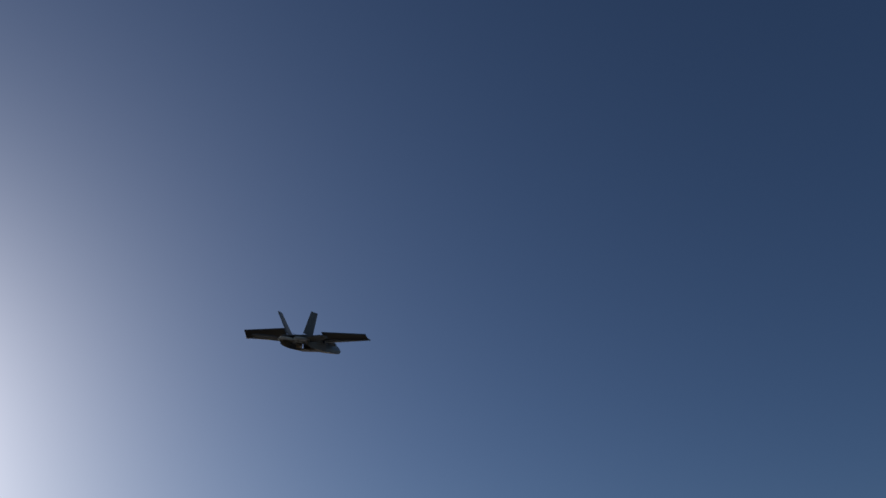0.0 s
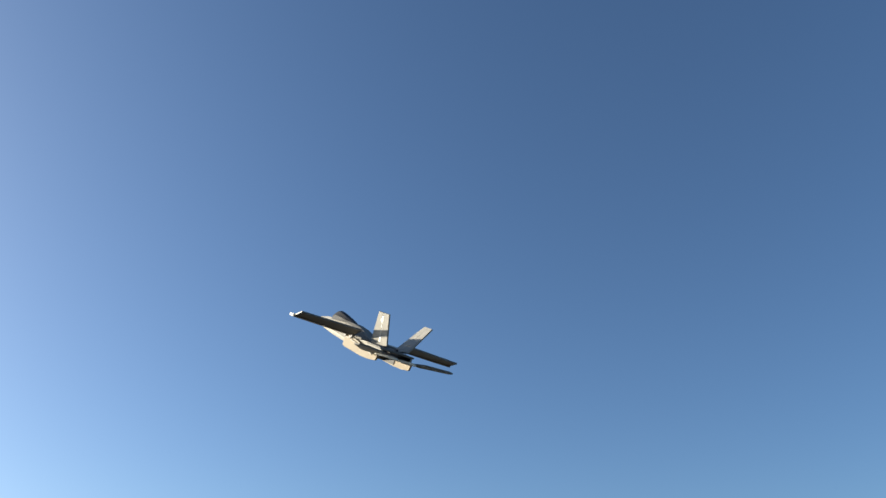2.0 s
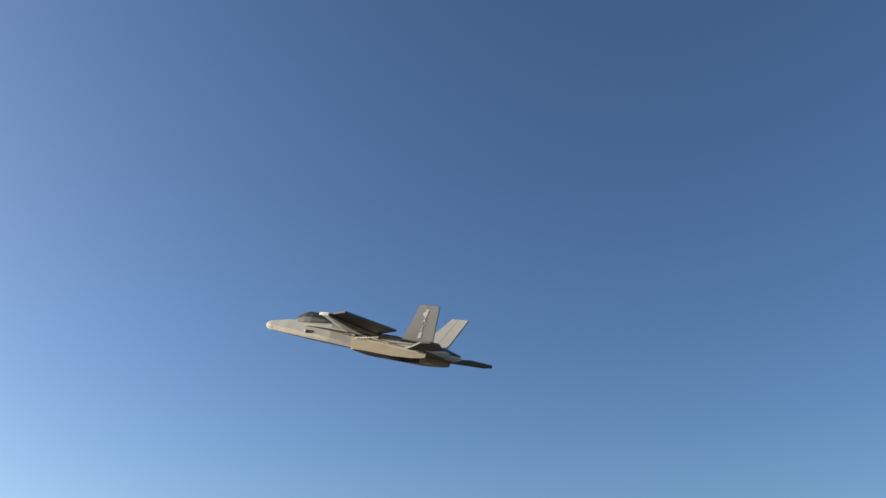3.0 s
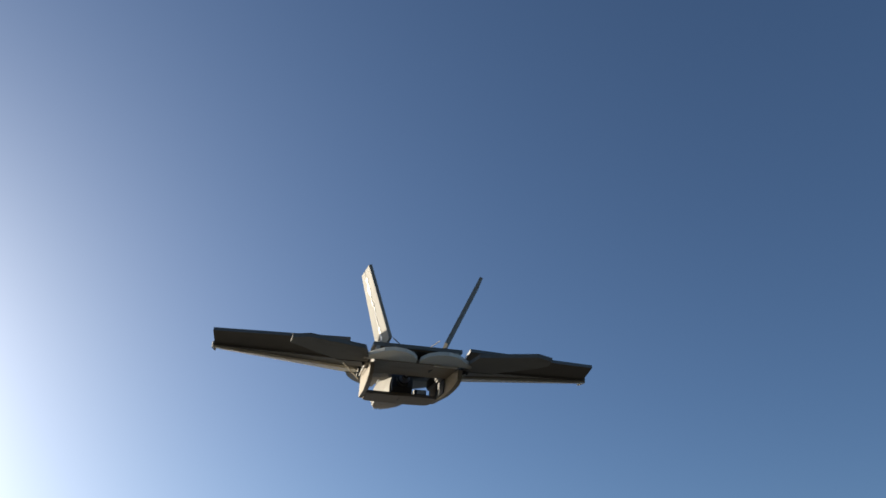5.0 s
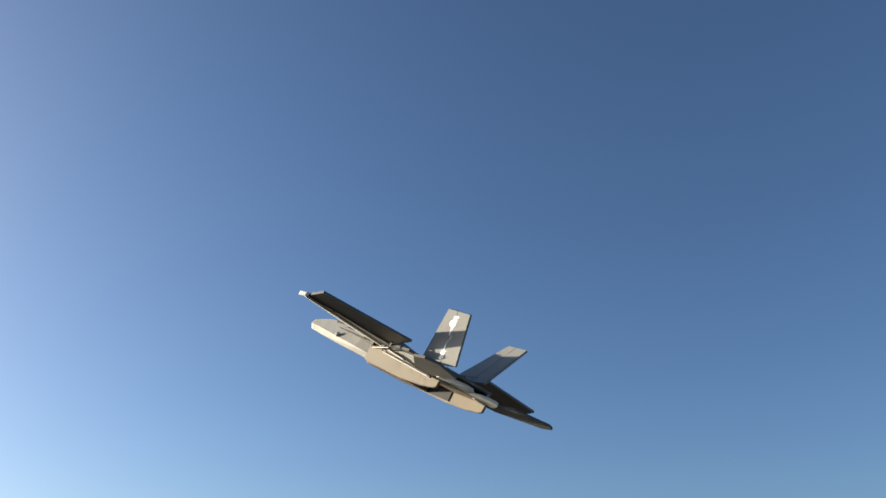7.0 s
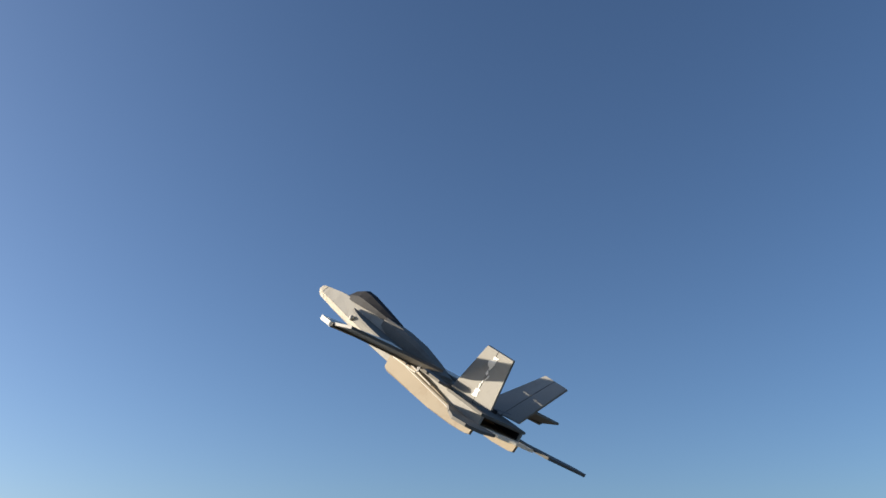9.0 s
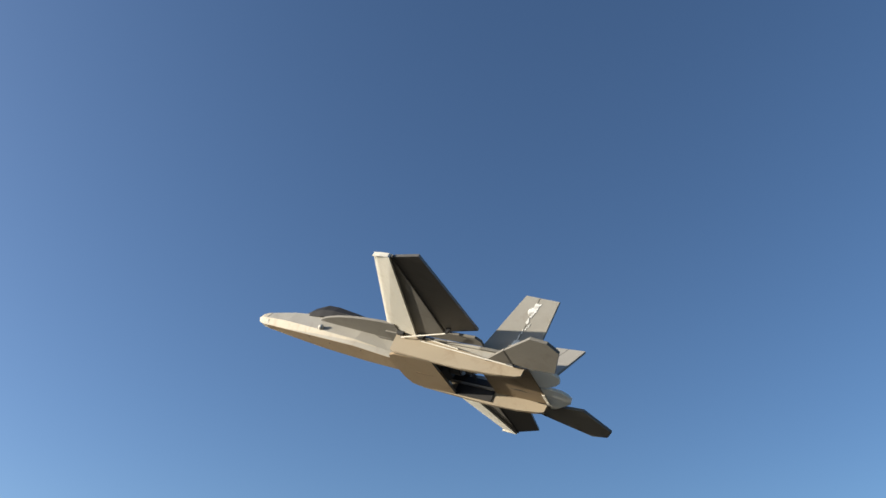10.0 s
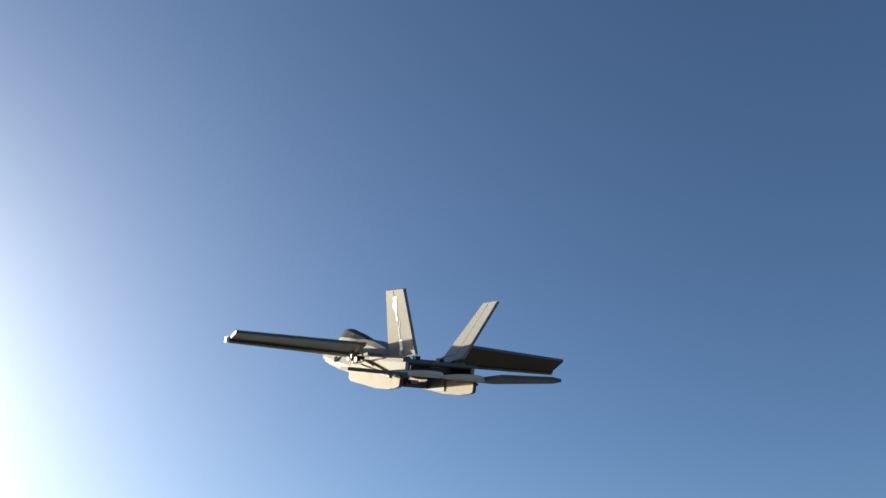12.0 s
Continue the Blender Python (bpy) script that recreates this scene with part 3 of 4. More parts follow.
# ---- everything that moves ----
def motions():
    walk(airplane, [
        (0, pose(2.0726, 3.3324, 3.6919, 5.07, -21.33, 38.61)),
        (0.1, pose(2.1707, 3.2434, 3.7011, 3.48, -21.04, 39.27)),
        (0.2, pose(2.2673, 3.1541, 3.7137, 1.66, -20.70, 39.97)),
        (0.3, pose(2.3599, 3.0609, 3.7246, -0.02, -20.30, 40.61)),
        (0.4, pose(2.4454, 2.9610, 3.7283, -1.19, -19.82, 41.12)),
        (0.5, pose(2.5205, 2.8519, 3.7186, -1.46, -19.19, 41.41)),
        (0.6, pose(2.5785, 2.7219, 3.6931, -0.48, -18.28, 41.41)),
        (0.7, pose(2.6155, 2.5706, 3.6539, 1.47, -17.01, 41.24)),
        (0.8, pose(2.6329, 2.4128, 3.6047, 3.76, -15.68, 41.10)),
        (0.9, pose(2.6338, 2.2615, 3.5488, 5.79, -14.55, 41.19)),
        (1, pose(2.6226, 2.1283, 3.4897, 6.92, -13.87, 41.63)),
        (1.1, pose(2.5998, 2.0172, 3.4097, 6.49, -12.83, 42.81)),
        (1.2, pose(2.5682, 1.9214, 3.3038, 4.85, -10.93, 44.70)),
        (1.3, pose(2.5359, 1.8352, 3.1918, 2.82, -8.90, 46.82)),
        (1.4, pose(2.5103, 1.7530, 3.0903, 1.08, -7.57, 48.77)),
        (1.5, pose(2.4981, 1.6700, 3.0138, 0.20, -7.83, 50.25)),
        (1.6, pose(2.4979, 1.5848, 2.9666, 0.33, -10.67, 51.13)),
        (1.7, pose(2.5038, 1.5005, 2.9394, 1.04, -15.80, 51.58)),
        (1.8, pose(2.5160, 1.4192, 2.9213, 1.99, -21.66, 51.77)),
        (1.9, pose(2.5341, 1.3425, 2.9026, 2.92, -26.87, 51.95)),
        (2, pose(2.5576, 1.2719, 2.8711, 3.55, -29.80, 52.52)),
        (2.1, pose(2.5937, 1.1988, 2.8300, 4.05, -30.31, 53.45)),
        (2.2, pose(2.6397, 1.1197, 2.7907, 4.57, -29.52, 54.55)),
        (2.3, pose(2.6807, 1.0449, 2.7548, 4.88, -27.87, 56.10)),
        (2.4, pose(2.7032, 0.9865, 2.7246, 4.68, -25.76, 58.42)),
        (2.5, pose(2.6947, 0.9574, 2.7026, 3.64, -23.50, 61.86)),
        (2.6, pose(2.6620, 0.9527, 2.6807, -0.21, -20.54, 67.64)),
        (2.7, pose(2.6215, 0.9483, 2.6583, -3.62, -18.10, 71.94)),
        (2.8, pose(2.5640, 0.9513, 2.6392, -4.37, -17.43, 73.16)),
        (2.9, pose(2.4820, 0.9749, 2.6193, -4.68, -17.20, 73.96)),
        (3, pose(2.3799, 1.0133, 2.5990, -4.61, -17.36, 74.38)),
        (3.1, pose(2.2620, 1.0606, 2.5786, -4.19, -17.88, 74.43)),
        (3.2, pose(2.1324, 1.1112, 2.5582, -3.44, -18.69, 74.10)),
        (3.3, pose(1.9953, 1.1605, 2.5382, -2.37, -19.73, 73.40)),
        (3.4, pose(1.8550, 1.2047, 2.5187, -0.99, -20.93, 72.32)),
        (3.5, pose(1.7155, 1.2415, 2.5000, 0.68, -22.23, 70.88)),
        (3.6, pose(1.5807, 1.2693, 2.4824, 2.60, -23.56, 69.10)),
        (3.7, pose(1.4536, 1.2875, 2.4653, 4.68, -24.83, 67.05)),
        (3.8, pose(1.3377, 1.2964, 2.4497, 6.90, -26.06, 64.75)),
        (3.9, pose(1.2360, 1.2970, 2.4360, 9.16, -27.22, 62.23)),
        (4, pose(1.1507, 1.2903, 2.4244, 11.39, -28.32, 59.54)),
        (4.1, pose(1.0835, 1.2778, 2.4152, 13.51, -29.40, 56.73)),
        (4.2, pose(1.0364, 1.2604, 2.4087, 15.42, -30.51, 53.52)),
        (4.3, pose(1.0109, 1.2387, 2.4054, 17.03, -31.72, 50.23)),
        (4.4, pose(1.0142, 1.2085, 2.4009, 19.00, -33.44, 45.56)),
        (4.5, pose(1.0185, 1.1816, 2.3935, 20.08, -34.43, 42.21)),
        (4.6, pose(0.9948, 1.1722, 2.3892, 18.09, -33.41, 42.93)),
        (4.7, pose(0.9636, 1.1685, 2.3833, 14.11, -30.70, 45.84)),
        (4.8, pose(0.9480, 1.1541, 2.3717, 9.73, -27.20, 48.92)),
        (4.9, pose(0.9795, 1.0960, 2.3507, 4.90, -22.57, 50.15)),
        (5, pose(1.0252, 1.0350, 2.3289, 0.91, -18.26, 50.91)),
        (5.1, pose(1.0547, 1.0209, 2.3111, -0.94, -15.87, 52.59)),
        (5.2, pose(1.0864, 1.0053, 2.3214, -0.98, -17.36, 52.74)),
        (5.3, pose(1.1276, 0.9934, 2.3513, -0.22, -20.84, 52.71)),
        (5.4, pose(1.1776, 0.9844, 2.3847, 0.54, -24.69, 52.70)),
        (5.5, pose(1.2344, 0.9774, 2.4028, 0.55, -27.20, 53.00)),
        (5.6, pose(1.2979, 0.9686, 2.3912, -0.27, -28.26, 53.64)),
        (5.7, pose(1.3753, 0.9599, 2.3590, -1.20, -28.74, 54.15)),
        (5.8, pose(1.4557, 0.9479, 2.3187, -1.98, -28.94, 54.54)),
        (5.9, pose(1.5280, 0.9320, 2.2855, -2.42, -29.14, 54.94)),
        (6, pose(1.5819, 0.9135, 2.2761, -2.45, -29.66, 55.41)),
        (6.1, pose(1.6252, 0.8974, 2.2924, -2.08, -30.39, 56.51)),
        (6.2, pose(1.6610, 0.8826, 2.3145, -1.14, -30.75, 58.07)),
        (6.3, pose(1.6889, 0.8707, 2.3374, 0.20, -30.81, 59.69)),
        (6.4, pose(1.7079, 0.8627, 2.3558, 1.82, -30.59, 60.96)),
        (6.5, pose(1.7176, 0.8599, 2.3641, 3.56, -30.10, 61.49)),
        (6.6, pose(1.7122, 0.8668, 2.3539, 5.38, -29.33, 61.54)),
        (6.7, pose(1.6985, 0.8849, 2.3307, 7.23, -28.31, 61.70)),
        (6.8, pose(1.6826, 0.9026, 2.3052, 9.08, -27.28, 61.80)),
        (6.9, pose(1.6712, 0.9083, 2.2880, 10.93, -26.48, 61.64)),
        (7, pose(1.6697, 0.8900, 2.2891, 12.84, -26.19, 60.99)),
        (7.1, pose(1.7044, 0.7926, 2.3146, 16.15, -27.68, 57.18)),
        (7.2, pose(1.7373, 0.6861, 2.3372, 19.05, -29.75, 53.32)),
        (7.3, pose(1.7476, 0.6420, 2.3420, 19.99, -30.77, 52.53)),
        (7.4, pose(1.7564, 0.6070, 2.3416, 20.67, -31.65, 52.13)),
        (7.5, pose(1.7640, 0.5798, 2.3370, 21.11, -32.41, 52.06)),
        (7.6, pose(1.7707, 0.5593, 2.3287, 21.32, -33.07, 52.25)),
        (7.7, pose(1.7766, 0.5445, 2.3170, 21.31, -33.62, 52.68)),
        (7.8, pose(1.7816, 0.5340, 2.3030, 21.09, -34.08, 53.28)),
        (7.9, pose(1.7855, 0.5267, 2.2870, 20.67, -34.46, 54.00)),
        (8, pose(1.7884, 0.5216, 2.2697, 20.09, -34.78, 54.79)),
        (8.1, pose(1.7901, 0.5173, 2.2519, 19.35, -35.03, 55.58)),
        (8.2, pose(1.7904, 0.5127, 2.2340, 18.46, -35.22, 56.32)),
        (8.3, pose(1.7893, 0.5068, 2.2169, 17.45, -35.38, 56.96)),
        (8.4, pose(1.7866, 0.4983, 2.2012, 16.32, -35.51, 57.44)),
        (8.5, pose(1.7824, 0.4861, 2.1874, 15.09, -35.62, 57.70)),
        (8.6, pose(1.7765, 0.4692, 2.1763, 13.78, -35.73, 57.70)),
        (8.7, pose(1.7685, 0.4465, 2.1684, 12.41, -35.86, 57.36)),
        (8.8, pose(1.7585, 0.4172, 2.1643, 10.98, -36.03, 56.64)),
        (8.9, pose(1.7430, 0.3815, 2.1680, 8.97, -36.02, 54.38)),
        (9, pose(1.7255, 0.3477, 2.1762, 7.57, -35.88, 52.05)),
        (9.1, pose(1.7096, 0.3263, 2.1891, 8.60, -35.37, 51.61)),
        (9.2, pose(1.6929, 0.3156, 2.2109, 11.26, -34.37, 52.12)),
        (9.3, pose(1.6760, 0.3098, 2.2369, 14.40, -33.10, 53.35)),
        (9.4, pose(1.6598, 0.3031, 2.2626, 16.86, -31.71, 54.99)),
        (9.5, pose(1.6452, 0.2904, 2.2836, 17.53, -30.36, 56.63)),
        (9.6, pose(1.6360, 0.2698, 2.3035, 16.44, -29.03, 58.11)),
        (9.7, pose(1.6295, 0.2471, 2.3245, 14.83, -27.49, 59.73)),
        (9.8, pose(1.6225, 0.2237, 2.3432, 13.14, -25.78, 61.27)),
        (9.9, pose(1.6117, 0.2015, 2.3561, 11.75, -23.99, 62.55)),
        (10, pose(1.5943, 0.1823, 2.3598, 10.99, -22.25, 63.42)),
        (10.1, pose(1.5626, 0.1650, 2.3546, 12.29, -20.01, 63.58)),
        (10.2, pose(1.5260, 0.1532, 2.3360, 15.60, -17.73, 62.59)),
        (10.3, pose(1.4968, 0.1453, 2.2885, 21.24, -15.40, 60.14)),
        (10.4, pose(1.4690, 0.1440, 2.2287, 27.73, -12.53, 57.27)),
        (10.5, pose(1.4339, 0.1624, 2.1920, 30.37, -10.27, 55.22)),
        (10.6, pose(1.3726, 0.2478, 2.1868, 26.29, -9.82, 55.61)),
        (10.7, pose(1.2849, 0.3904, 2.2001, 17.71, -11.05, 58.32)),
        (10.8, pose(1.1936, 0.5314, 2.2209, 9.43, -13.80, 61.22)),
        (10.9, pose(1.1005, 0.6569, 2.2514, 1.29, -18.33, 63.56)),
        (11, pose(1.0050, 0.7777, 2.2734, -3.16, -23.50, 66.45)),
        (11.1, pose(0.9168, 0.9345, 2.2664, 0.19, -28.16, 71.06)),
        (11.2, pose(0.8704, 1.0487, 2.2608, 5.67, -32.44, 73.47)),
        (11.3, pose(0.9116, 1.0550, 2.2641, 10.35, -35.54, 71.45)),
        (11.4, pose(0.9824, 1.0358, 2.2826, 11.42, -36.87, 68.88)),
        (11.5, pose(1.0450, 1.0171, 2.3079, 11.01, -37.50, 67.21)),
        (11.6, pose(1.0711, 1.0295, 2.3288, 9.25, -36.88, 67.22)),
        (11.7, pose(1.0773, 1.0522, 2.3464, 5.76, -34.54, 67.49)),
        (11.8, pose(1.0717, 1.0807, 2.3625, 1.42, -31.29, 67.56)),
        (11.9, pose(1.0630, 1.1111, 2.3787, -3.02, -27.95, 67.25)),
        (12, pose(1.0603, 1.1395, 2.4007, -6.07, -25.96, 66.60)),
    ])
    walk(MOVING["aileron", 1], [
        (0, pose(-0.214, 0.1065, 0.006, 0, 33.9, 0)),
        (0.2, pose(-0.214, 0.1065, 0.006, 0, 22.1, 0)),
        (0.4, pose(-0.214, 0.1065, 0.006, 0, 11.3, 0)),
        (0.5, pose(-0.214, 0.1065, 0.006, 0, 10.7, 0)),
        (0.6, pose(-0.214, 0.1065, 0.006, 0, 10.1, 0)),
        (0.8, pose(-0.214, 0.1065, 0.006, 0, 13.6, 0)),
        (1, pose(-0.214, 0.1065, 0.006, 0, 16.1, 0)),
        (1.2, pose(-0.214, 0.1065, 0.006, 0, 13.7, 0)),
        (1.4, pose(-0.214, 0.1065, 0.006, 0, 10.0, 0)),
        (1.5, pose(-0.214, 0.1065, 0.006, 0, 9.9, 0)),
        (1.6, pose(-0.214, 0.1065, 0.006, 0, 11.6, 0)),
        (1.8, pose(-0.214, 0.1065, 0.006, 0, 18.3, 0)),
        (2, pose(-0.214, 0.1065, 0.006, 0, 20.7, 0)),
        (2.2, pose(-0.214, 0.1065, 0.006, 0, 20.3, 0)),
        (2.4, pose(-0.214, 0.1065, 0.006, 0, 19.0, 0)),
        (2.5, pose(-0.214, 0.1065, 0.006, 0, 17.9, 0)),
        (2.6, pose(-0.214, 0.1065, 0.006, 0, 16.7, 0)),
        (2.8, pose(-0.214, 0.1065, 0.006, 0, 14.2, 0)),
        (3, pose(-0.214, 0.1065, 0.006, 0, 12.4, 0)),
        (3.2, pose(-0.214, 0.1065, 0.006, 0, 11.2, 0)),
        (3.4, pose(-0.214, 0.1065, 0.006, 0, 10.5, 0)),
        (3.5, pose(-0.214, 0.1065, 0.006, 0, 10.2, 0)),
        (3.6, pose(-0.214, 0.1065, 0.006, 0, 10.0, 0)),
        (3.8, pose(-0.214, 0.1065, 0.006, 0, 9.5, 0)),
        (4, pose(-0.214, 0.1065, 0.006, 0, 9.1, 0)),
        (4.2, pose(-0.214, 0.1065, 0.006, 0, 8.8, 0)),
        (4.4, pose(-0.214, 0.1065, 0.006, 0, 9.0, 0)),
        (4.5, pose(-0.214, 0.1065, 0.006, 0, 9.5, 0)),
        (4.6, pose(-0.214, 0.1065, 0.006, 0, 10.6, 0)),
        (4.8, pose(-0.214, 0.1065, 0.006, 0, 16.5, 0)),
        (5, pose(-0.214, 0.1065, 0.006, 0, 13.5, 0)),
        (5.2, pose(-0.214, 0.1065, 0.006, 0, 14.6, 0)),
        (5.4, pose(-0.214, 0.1065, 0.006, 0, 16.8, 0)),
        (5.5, pose(-0.214, 0.1065, 0.006, 0, 17.6, 0)),
        (5.6, pose(-0.214, 0.1065, 0.006, 0, 18.5, 0)),
        (5.8, pose(-0.214, 0.1065, 0.006, 0, 20.0, 0)),
        (6, pose(-0.214, 0.1065, 0.006, 0, 21.3, 0)),
        (6.2, pose(-0.214, 0.1065, 0.006, 0, 17.3, 0)),
        (6.4, pose(-0.214, 0.1065, 0.006, 0, 13.6, 0)),
        (6.5, pose(-0.214, 0.1065, 0.006, 0, 12.2, 0)),
        (6.6, pose(-0.214, 0.1065, 0.006, 0, 12.0, 0)),
        (6.8, pose(-0.214, 0.1065, 0.006, 0, 12.3, 0)),
        (7, pose(-0.214, 0.1065, 0.006, 0, 13.8, 0)),
        (7.2, pose(-0.214, 0.1065, 0.006, 0, 17.1, 0)),
        (7.4, pose(-0.214, 0.1065, 0.006, 0, 17.3, 0)),
        (7.5, pose(-0.214, 0.1065, 0.006, 0, 16.8, 0)),
        (7.6, pose(-0.214, 0.1065, 0.006, 0, 16.4, 0)),
        (7.8, pose(-0.214, 0.1065, 0.006, 0, 14.5, 0)),
        (8, pose(-0.214, 0.1065, 0.006, 0, 12.4, 0)),
        (8.2, pose(-0.214, 0.1065, 0.006, 0, 10.3, 0)),
        (8.4, pose(-0.214, 0.1065, 0.006, 0, 8.9, 0)),
        (8.5, pose(-0.214, 0.1065, 0.006, 0, 8.7, 0)),
        (8.6, pose(-0.214, 0.1065, 0.006, 0, 8.4, 0)),
        (8.8, pose(-0.214, 0.1065, 0.006, 0, 9.4, 0)),
        (9, pose(-0.214, 0.1065, 0.006, 0, 15.2, 0)),
        (9.2, pose(-0.214, 0.1065, 0.006, 0, 15.4, 0)),
        (9.4, pose(-0.214, 0.1065, 0.006, 0, 14.2, 0)),
        (9.5, pose(-0.214, 0.1065, 0.006, 0, 13.5, 0)),
        (9.6, pose(-0.214, 0.1065, 0.006, 0, 13.0, 0)),
        (9.8, pose(-0.214, 0.1065, 0.006, 0, 11.1, 0)),
        (10, pose(-0.214, 0.1065, 0.006, 0, 9.3, 0)),
        (10.2, pose(-0.214, 0.1065, 0.006, 0, 9.0, 0)),
        (10.4, pose(-0.214, 0.1065, 0.006, 0, 11.0, 0)),
        (10.5, pose(-0.214, 0.1065, 0.006, 0, 12.0, 0)),
        (10.6, pose(-0.214, 0.1065, 0.006, 0, 12.5, 0)),
        (10.8, pose(-0.214, 0.1065, 0.006, 0, 10.6, 0)),
        (11, pose(-0.214, 0.1065, 0.006, 0, 16.9, 0)),
        (11.2, pose(-0.214, 0.1065, 0.006, 0, 21.4, 0)),
        (11.4, pose(-0.214, 0.1065, 0.006, 0, 17.0, 0)),
        (11.5, pose(-0.214, 0.1065, 0.006, 0, 15.5, 0)),
        (11.6, pose(-0.214, 0.1065, 0.006, 0, 16.0, 0)),
        (11.8, pose(-0.214, 0.1065, 0.006, 0, 17.8, 0)),
        (12, pose(-0.214, 0.1065, 0.006, 0, 11.8, 0)),
    ])
    walk(MOVING["aileron", -1], [
        (0, pose(-0.214, -0.1065, 0.006, 0, 17.2, 0)),
        (0.2, pose(-0.214, -0.1065, 0.006, 0, 18.9, 0)),
        (0.4, pose(-0.214, -0.1065, 0.006, 0, 20.1, 0)),
        (0.5, pose(-0.214, -0.1065, 0.006, 0, 19.9, 0)),
        (0.6, pose(-0.214, -0.1065, 0.006, 0, 19.6, 0)),
        (0.8, pose(-0.214, -0.1065, 0.006, 0, 14.1, 0)),
        (1, pose(-0.214, -0.1065, 0.006, 0, 10.3, 0)),
        (1.2, pose(-0.214, -0.1065, 0.006, 0, 10.9, 0)),
        (1.4, pose(-0.214, -0.1065, 0.006, 0, 12.6, 0)),
        (1.5, pose(-0.214, -0.1065, 0.006, 0, 13.0, 0)),
        (1.6, pose(-0.214, -0.1065, 0.006, 0, 15.1, 0)),
        (1.8, pose(-0.214, -0.1065, 0.006, 0, 18.6, 0)),
        (2, pose(-0.214, -0.1065, 0.006, 0, 18.6, 0)),
        (2.2, pose(-0.214, -0.1065, 0.006, 0, 17.9, 0)),
        (2.4, pose(-0.214, -0.1065, 0.006, 0, 17.0, 0)),
        (2.5, pose(-0.214, -0.1065, 0.006, 0, 17.4, 0)),
        (2.6, pose(-0.214, -0.1065, 0.006, 0, 17.8, 0)),
        (2.8, pose(-0.214, -0.1065, 0.006, 0, 19.6, 0)),
        (3, pose(-0.214, -0.1065, 0.006, 0, 21.2, 0)),
        (3.2, pose(-0.214, -0.1065, 0.006, 0, 23.0, 0)),
        (3.4, pose(-0.214, -0.1065, 0.006, 0, 24.7, 0)),
        (3.5, pose(-0.214, -0.1065, 0.006, 0, 25.3, 0)),
        (3.6, pose(-0.214, -0.1065, 0.006, 0, 25.9, 0)),
        (3.8, pose(-0.214, -0.1065, 0.006, 0, 26.3, 0)),
        (4, pose(-0.214, -0.1065, 0.006, 0, 22.0, 0)),
        (4.2, pose(-0.214, -0.1065, 0.006, 0, 18.5, 0)),
        (4.4, pose(-0.214, -0.1065, 0.006, 0, 14.0, 0)),
        (4.5, pose(-0.214, -0.1065, 0.006, 0, 12.0, 0)),
        (4.6, pose(-0.214, -0.1065, 0.006, 0, 11.5, 0)),
        (4.8, pose(-0.214, -0.1065, 0.006, 0, 15.0, 0)),
        (5, pose(-0.214, -0.1065, 0.006, 0, 13.8, 0)),
        (5.2, pose(-0.214, -0.1065, 0.006, 0, 14.7, 0)),
        (5.4, pose(-0.214, -0.1065, 0.006, 0, 17.0, 0)),
        (5.5, pose(-0.214, -0.1065, 0.006, 0, 18.5, 0)),
        (5.6, pose(-0.214, -0.1065, 0.006, 0, 19.1, 0)),
        (5.8, pose(-0.214, -0.1065, 0.006, 0, 21.3, 0)),
        (6, pose(-0.214, -0.1065, 0.006, 0, 23.7, 0)),
        (6.2, pose(-0.214, -0.1065, 0.006, 0, 24.8, 0)),
        (6.4, pose(-0.214, -0.1065, 0.006, 0, 25.8, 0)),
        (6.5, pose(-0.214, -0.1065, 0.006, 0, 25.6, 0)),
        (6.6, pose(-0.214, -0.1065, 0.006, 0, 25.8, 0)),
        (6.8, pose(-0.214, -0.1065, 0.006, 0, 24.9, 0)),
        (7, pose(-0.214, -0.1065, 0.006, 0, 22.9, 0)),
        (7.2, pose(-0.214, -0.1065, 0.006, 0, 19.4, 0)),
        (7.4, pose(-0.214, -0.1065, 0.006, 0, 19.1, 0)),
        (7.5, pose(-0.214, -0.1065, 0.006, 0, 19.3, 0)),
        (7.6, pose(-0.214, -0.1065, 0.006, 0, 19.6, 0)),
        (7.8, pose(-0.214, -0.1065, 0.006, 0, 20.8, 0)),
        (8, pose(-0.214, -0.1065, 0.006, 0, 22.4, 0)),
        (8.2, pose(-0.214, -0.1065, 0.006, 0, 23.9, 0)),
        (8.4, pose(-0.214, -0.1065, 0.006, 0, 25.1, 0)),
        (8.5, pose(-0.214, -0.1065, 0.006, 0, 25.4, 0)),
        (8.6, pose(-0.214, -0.1065, 0.006, 0, 25.8, 0)),
        (8.8, pose(-0.214, -0.1065, 0.006, 0, 25.3, 0)),
        (9, pose(-0.214, -0.1065, 0.006, 0, 21.9, 0)),
        (9.2, pose(-0.214, -0.1065, 0.006, 0, 20.1, 0)),
        (9.4, pose(-0.214, -0.1065, 0.006, 0, 19.2, 0)),
        (9.5, pose(-0.214, -0.1065, 0.006, 0, 18.9, 0)),
        (9.6, pose(-0.214, -0.1065, 0.006, 0, 18.4, 0)),
        (9.8, pose(-0.214, -0.1065, 0.006, 0, 17.3, 0)),
        (10, pose(-0.214, -0.1065, 0.006, 0, 16.5, 0)),
        (10.2, pose(-0.214, -0.1065, 0.006, 0, 18.2, 0)),
        (10.4, pose(-0.214, -0.1065, 0.006, 0, 18.9, 0)),
        (10.5, pose(-0.214, -0.1065, 0.006, 0, 17.9, 0)),
        (10.6, pose(-0.214, -0.1065, 0.006, 0, 17.4, 0)),
        (10.8, pose(-0.214, -0.1065, 0.006, 0, 13.5, 0)),
        (11, pose(-0.214, -0.1065, 0.006, 0, 21.4, 0)),
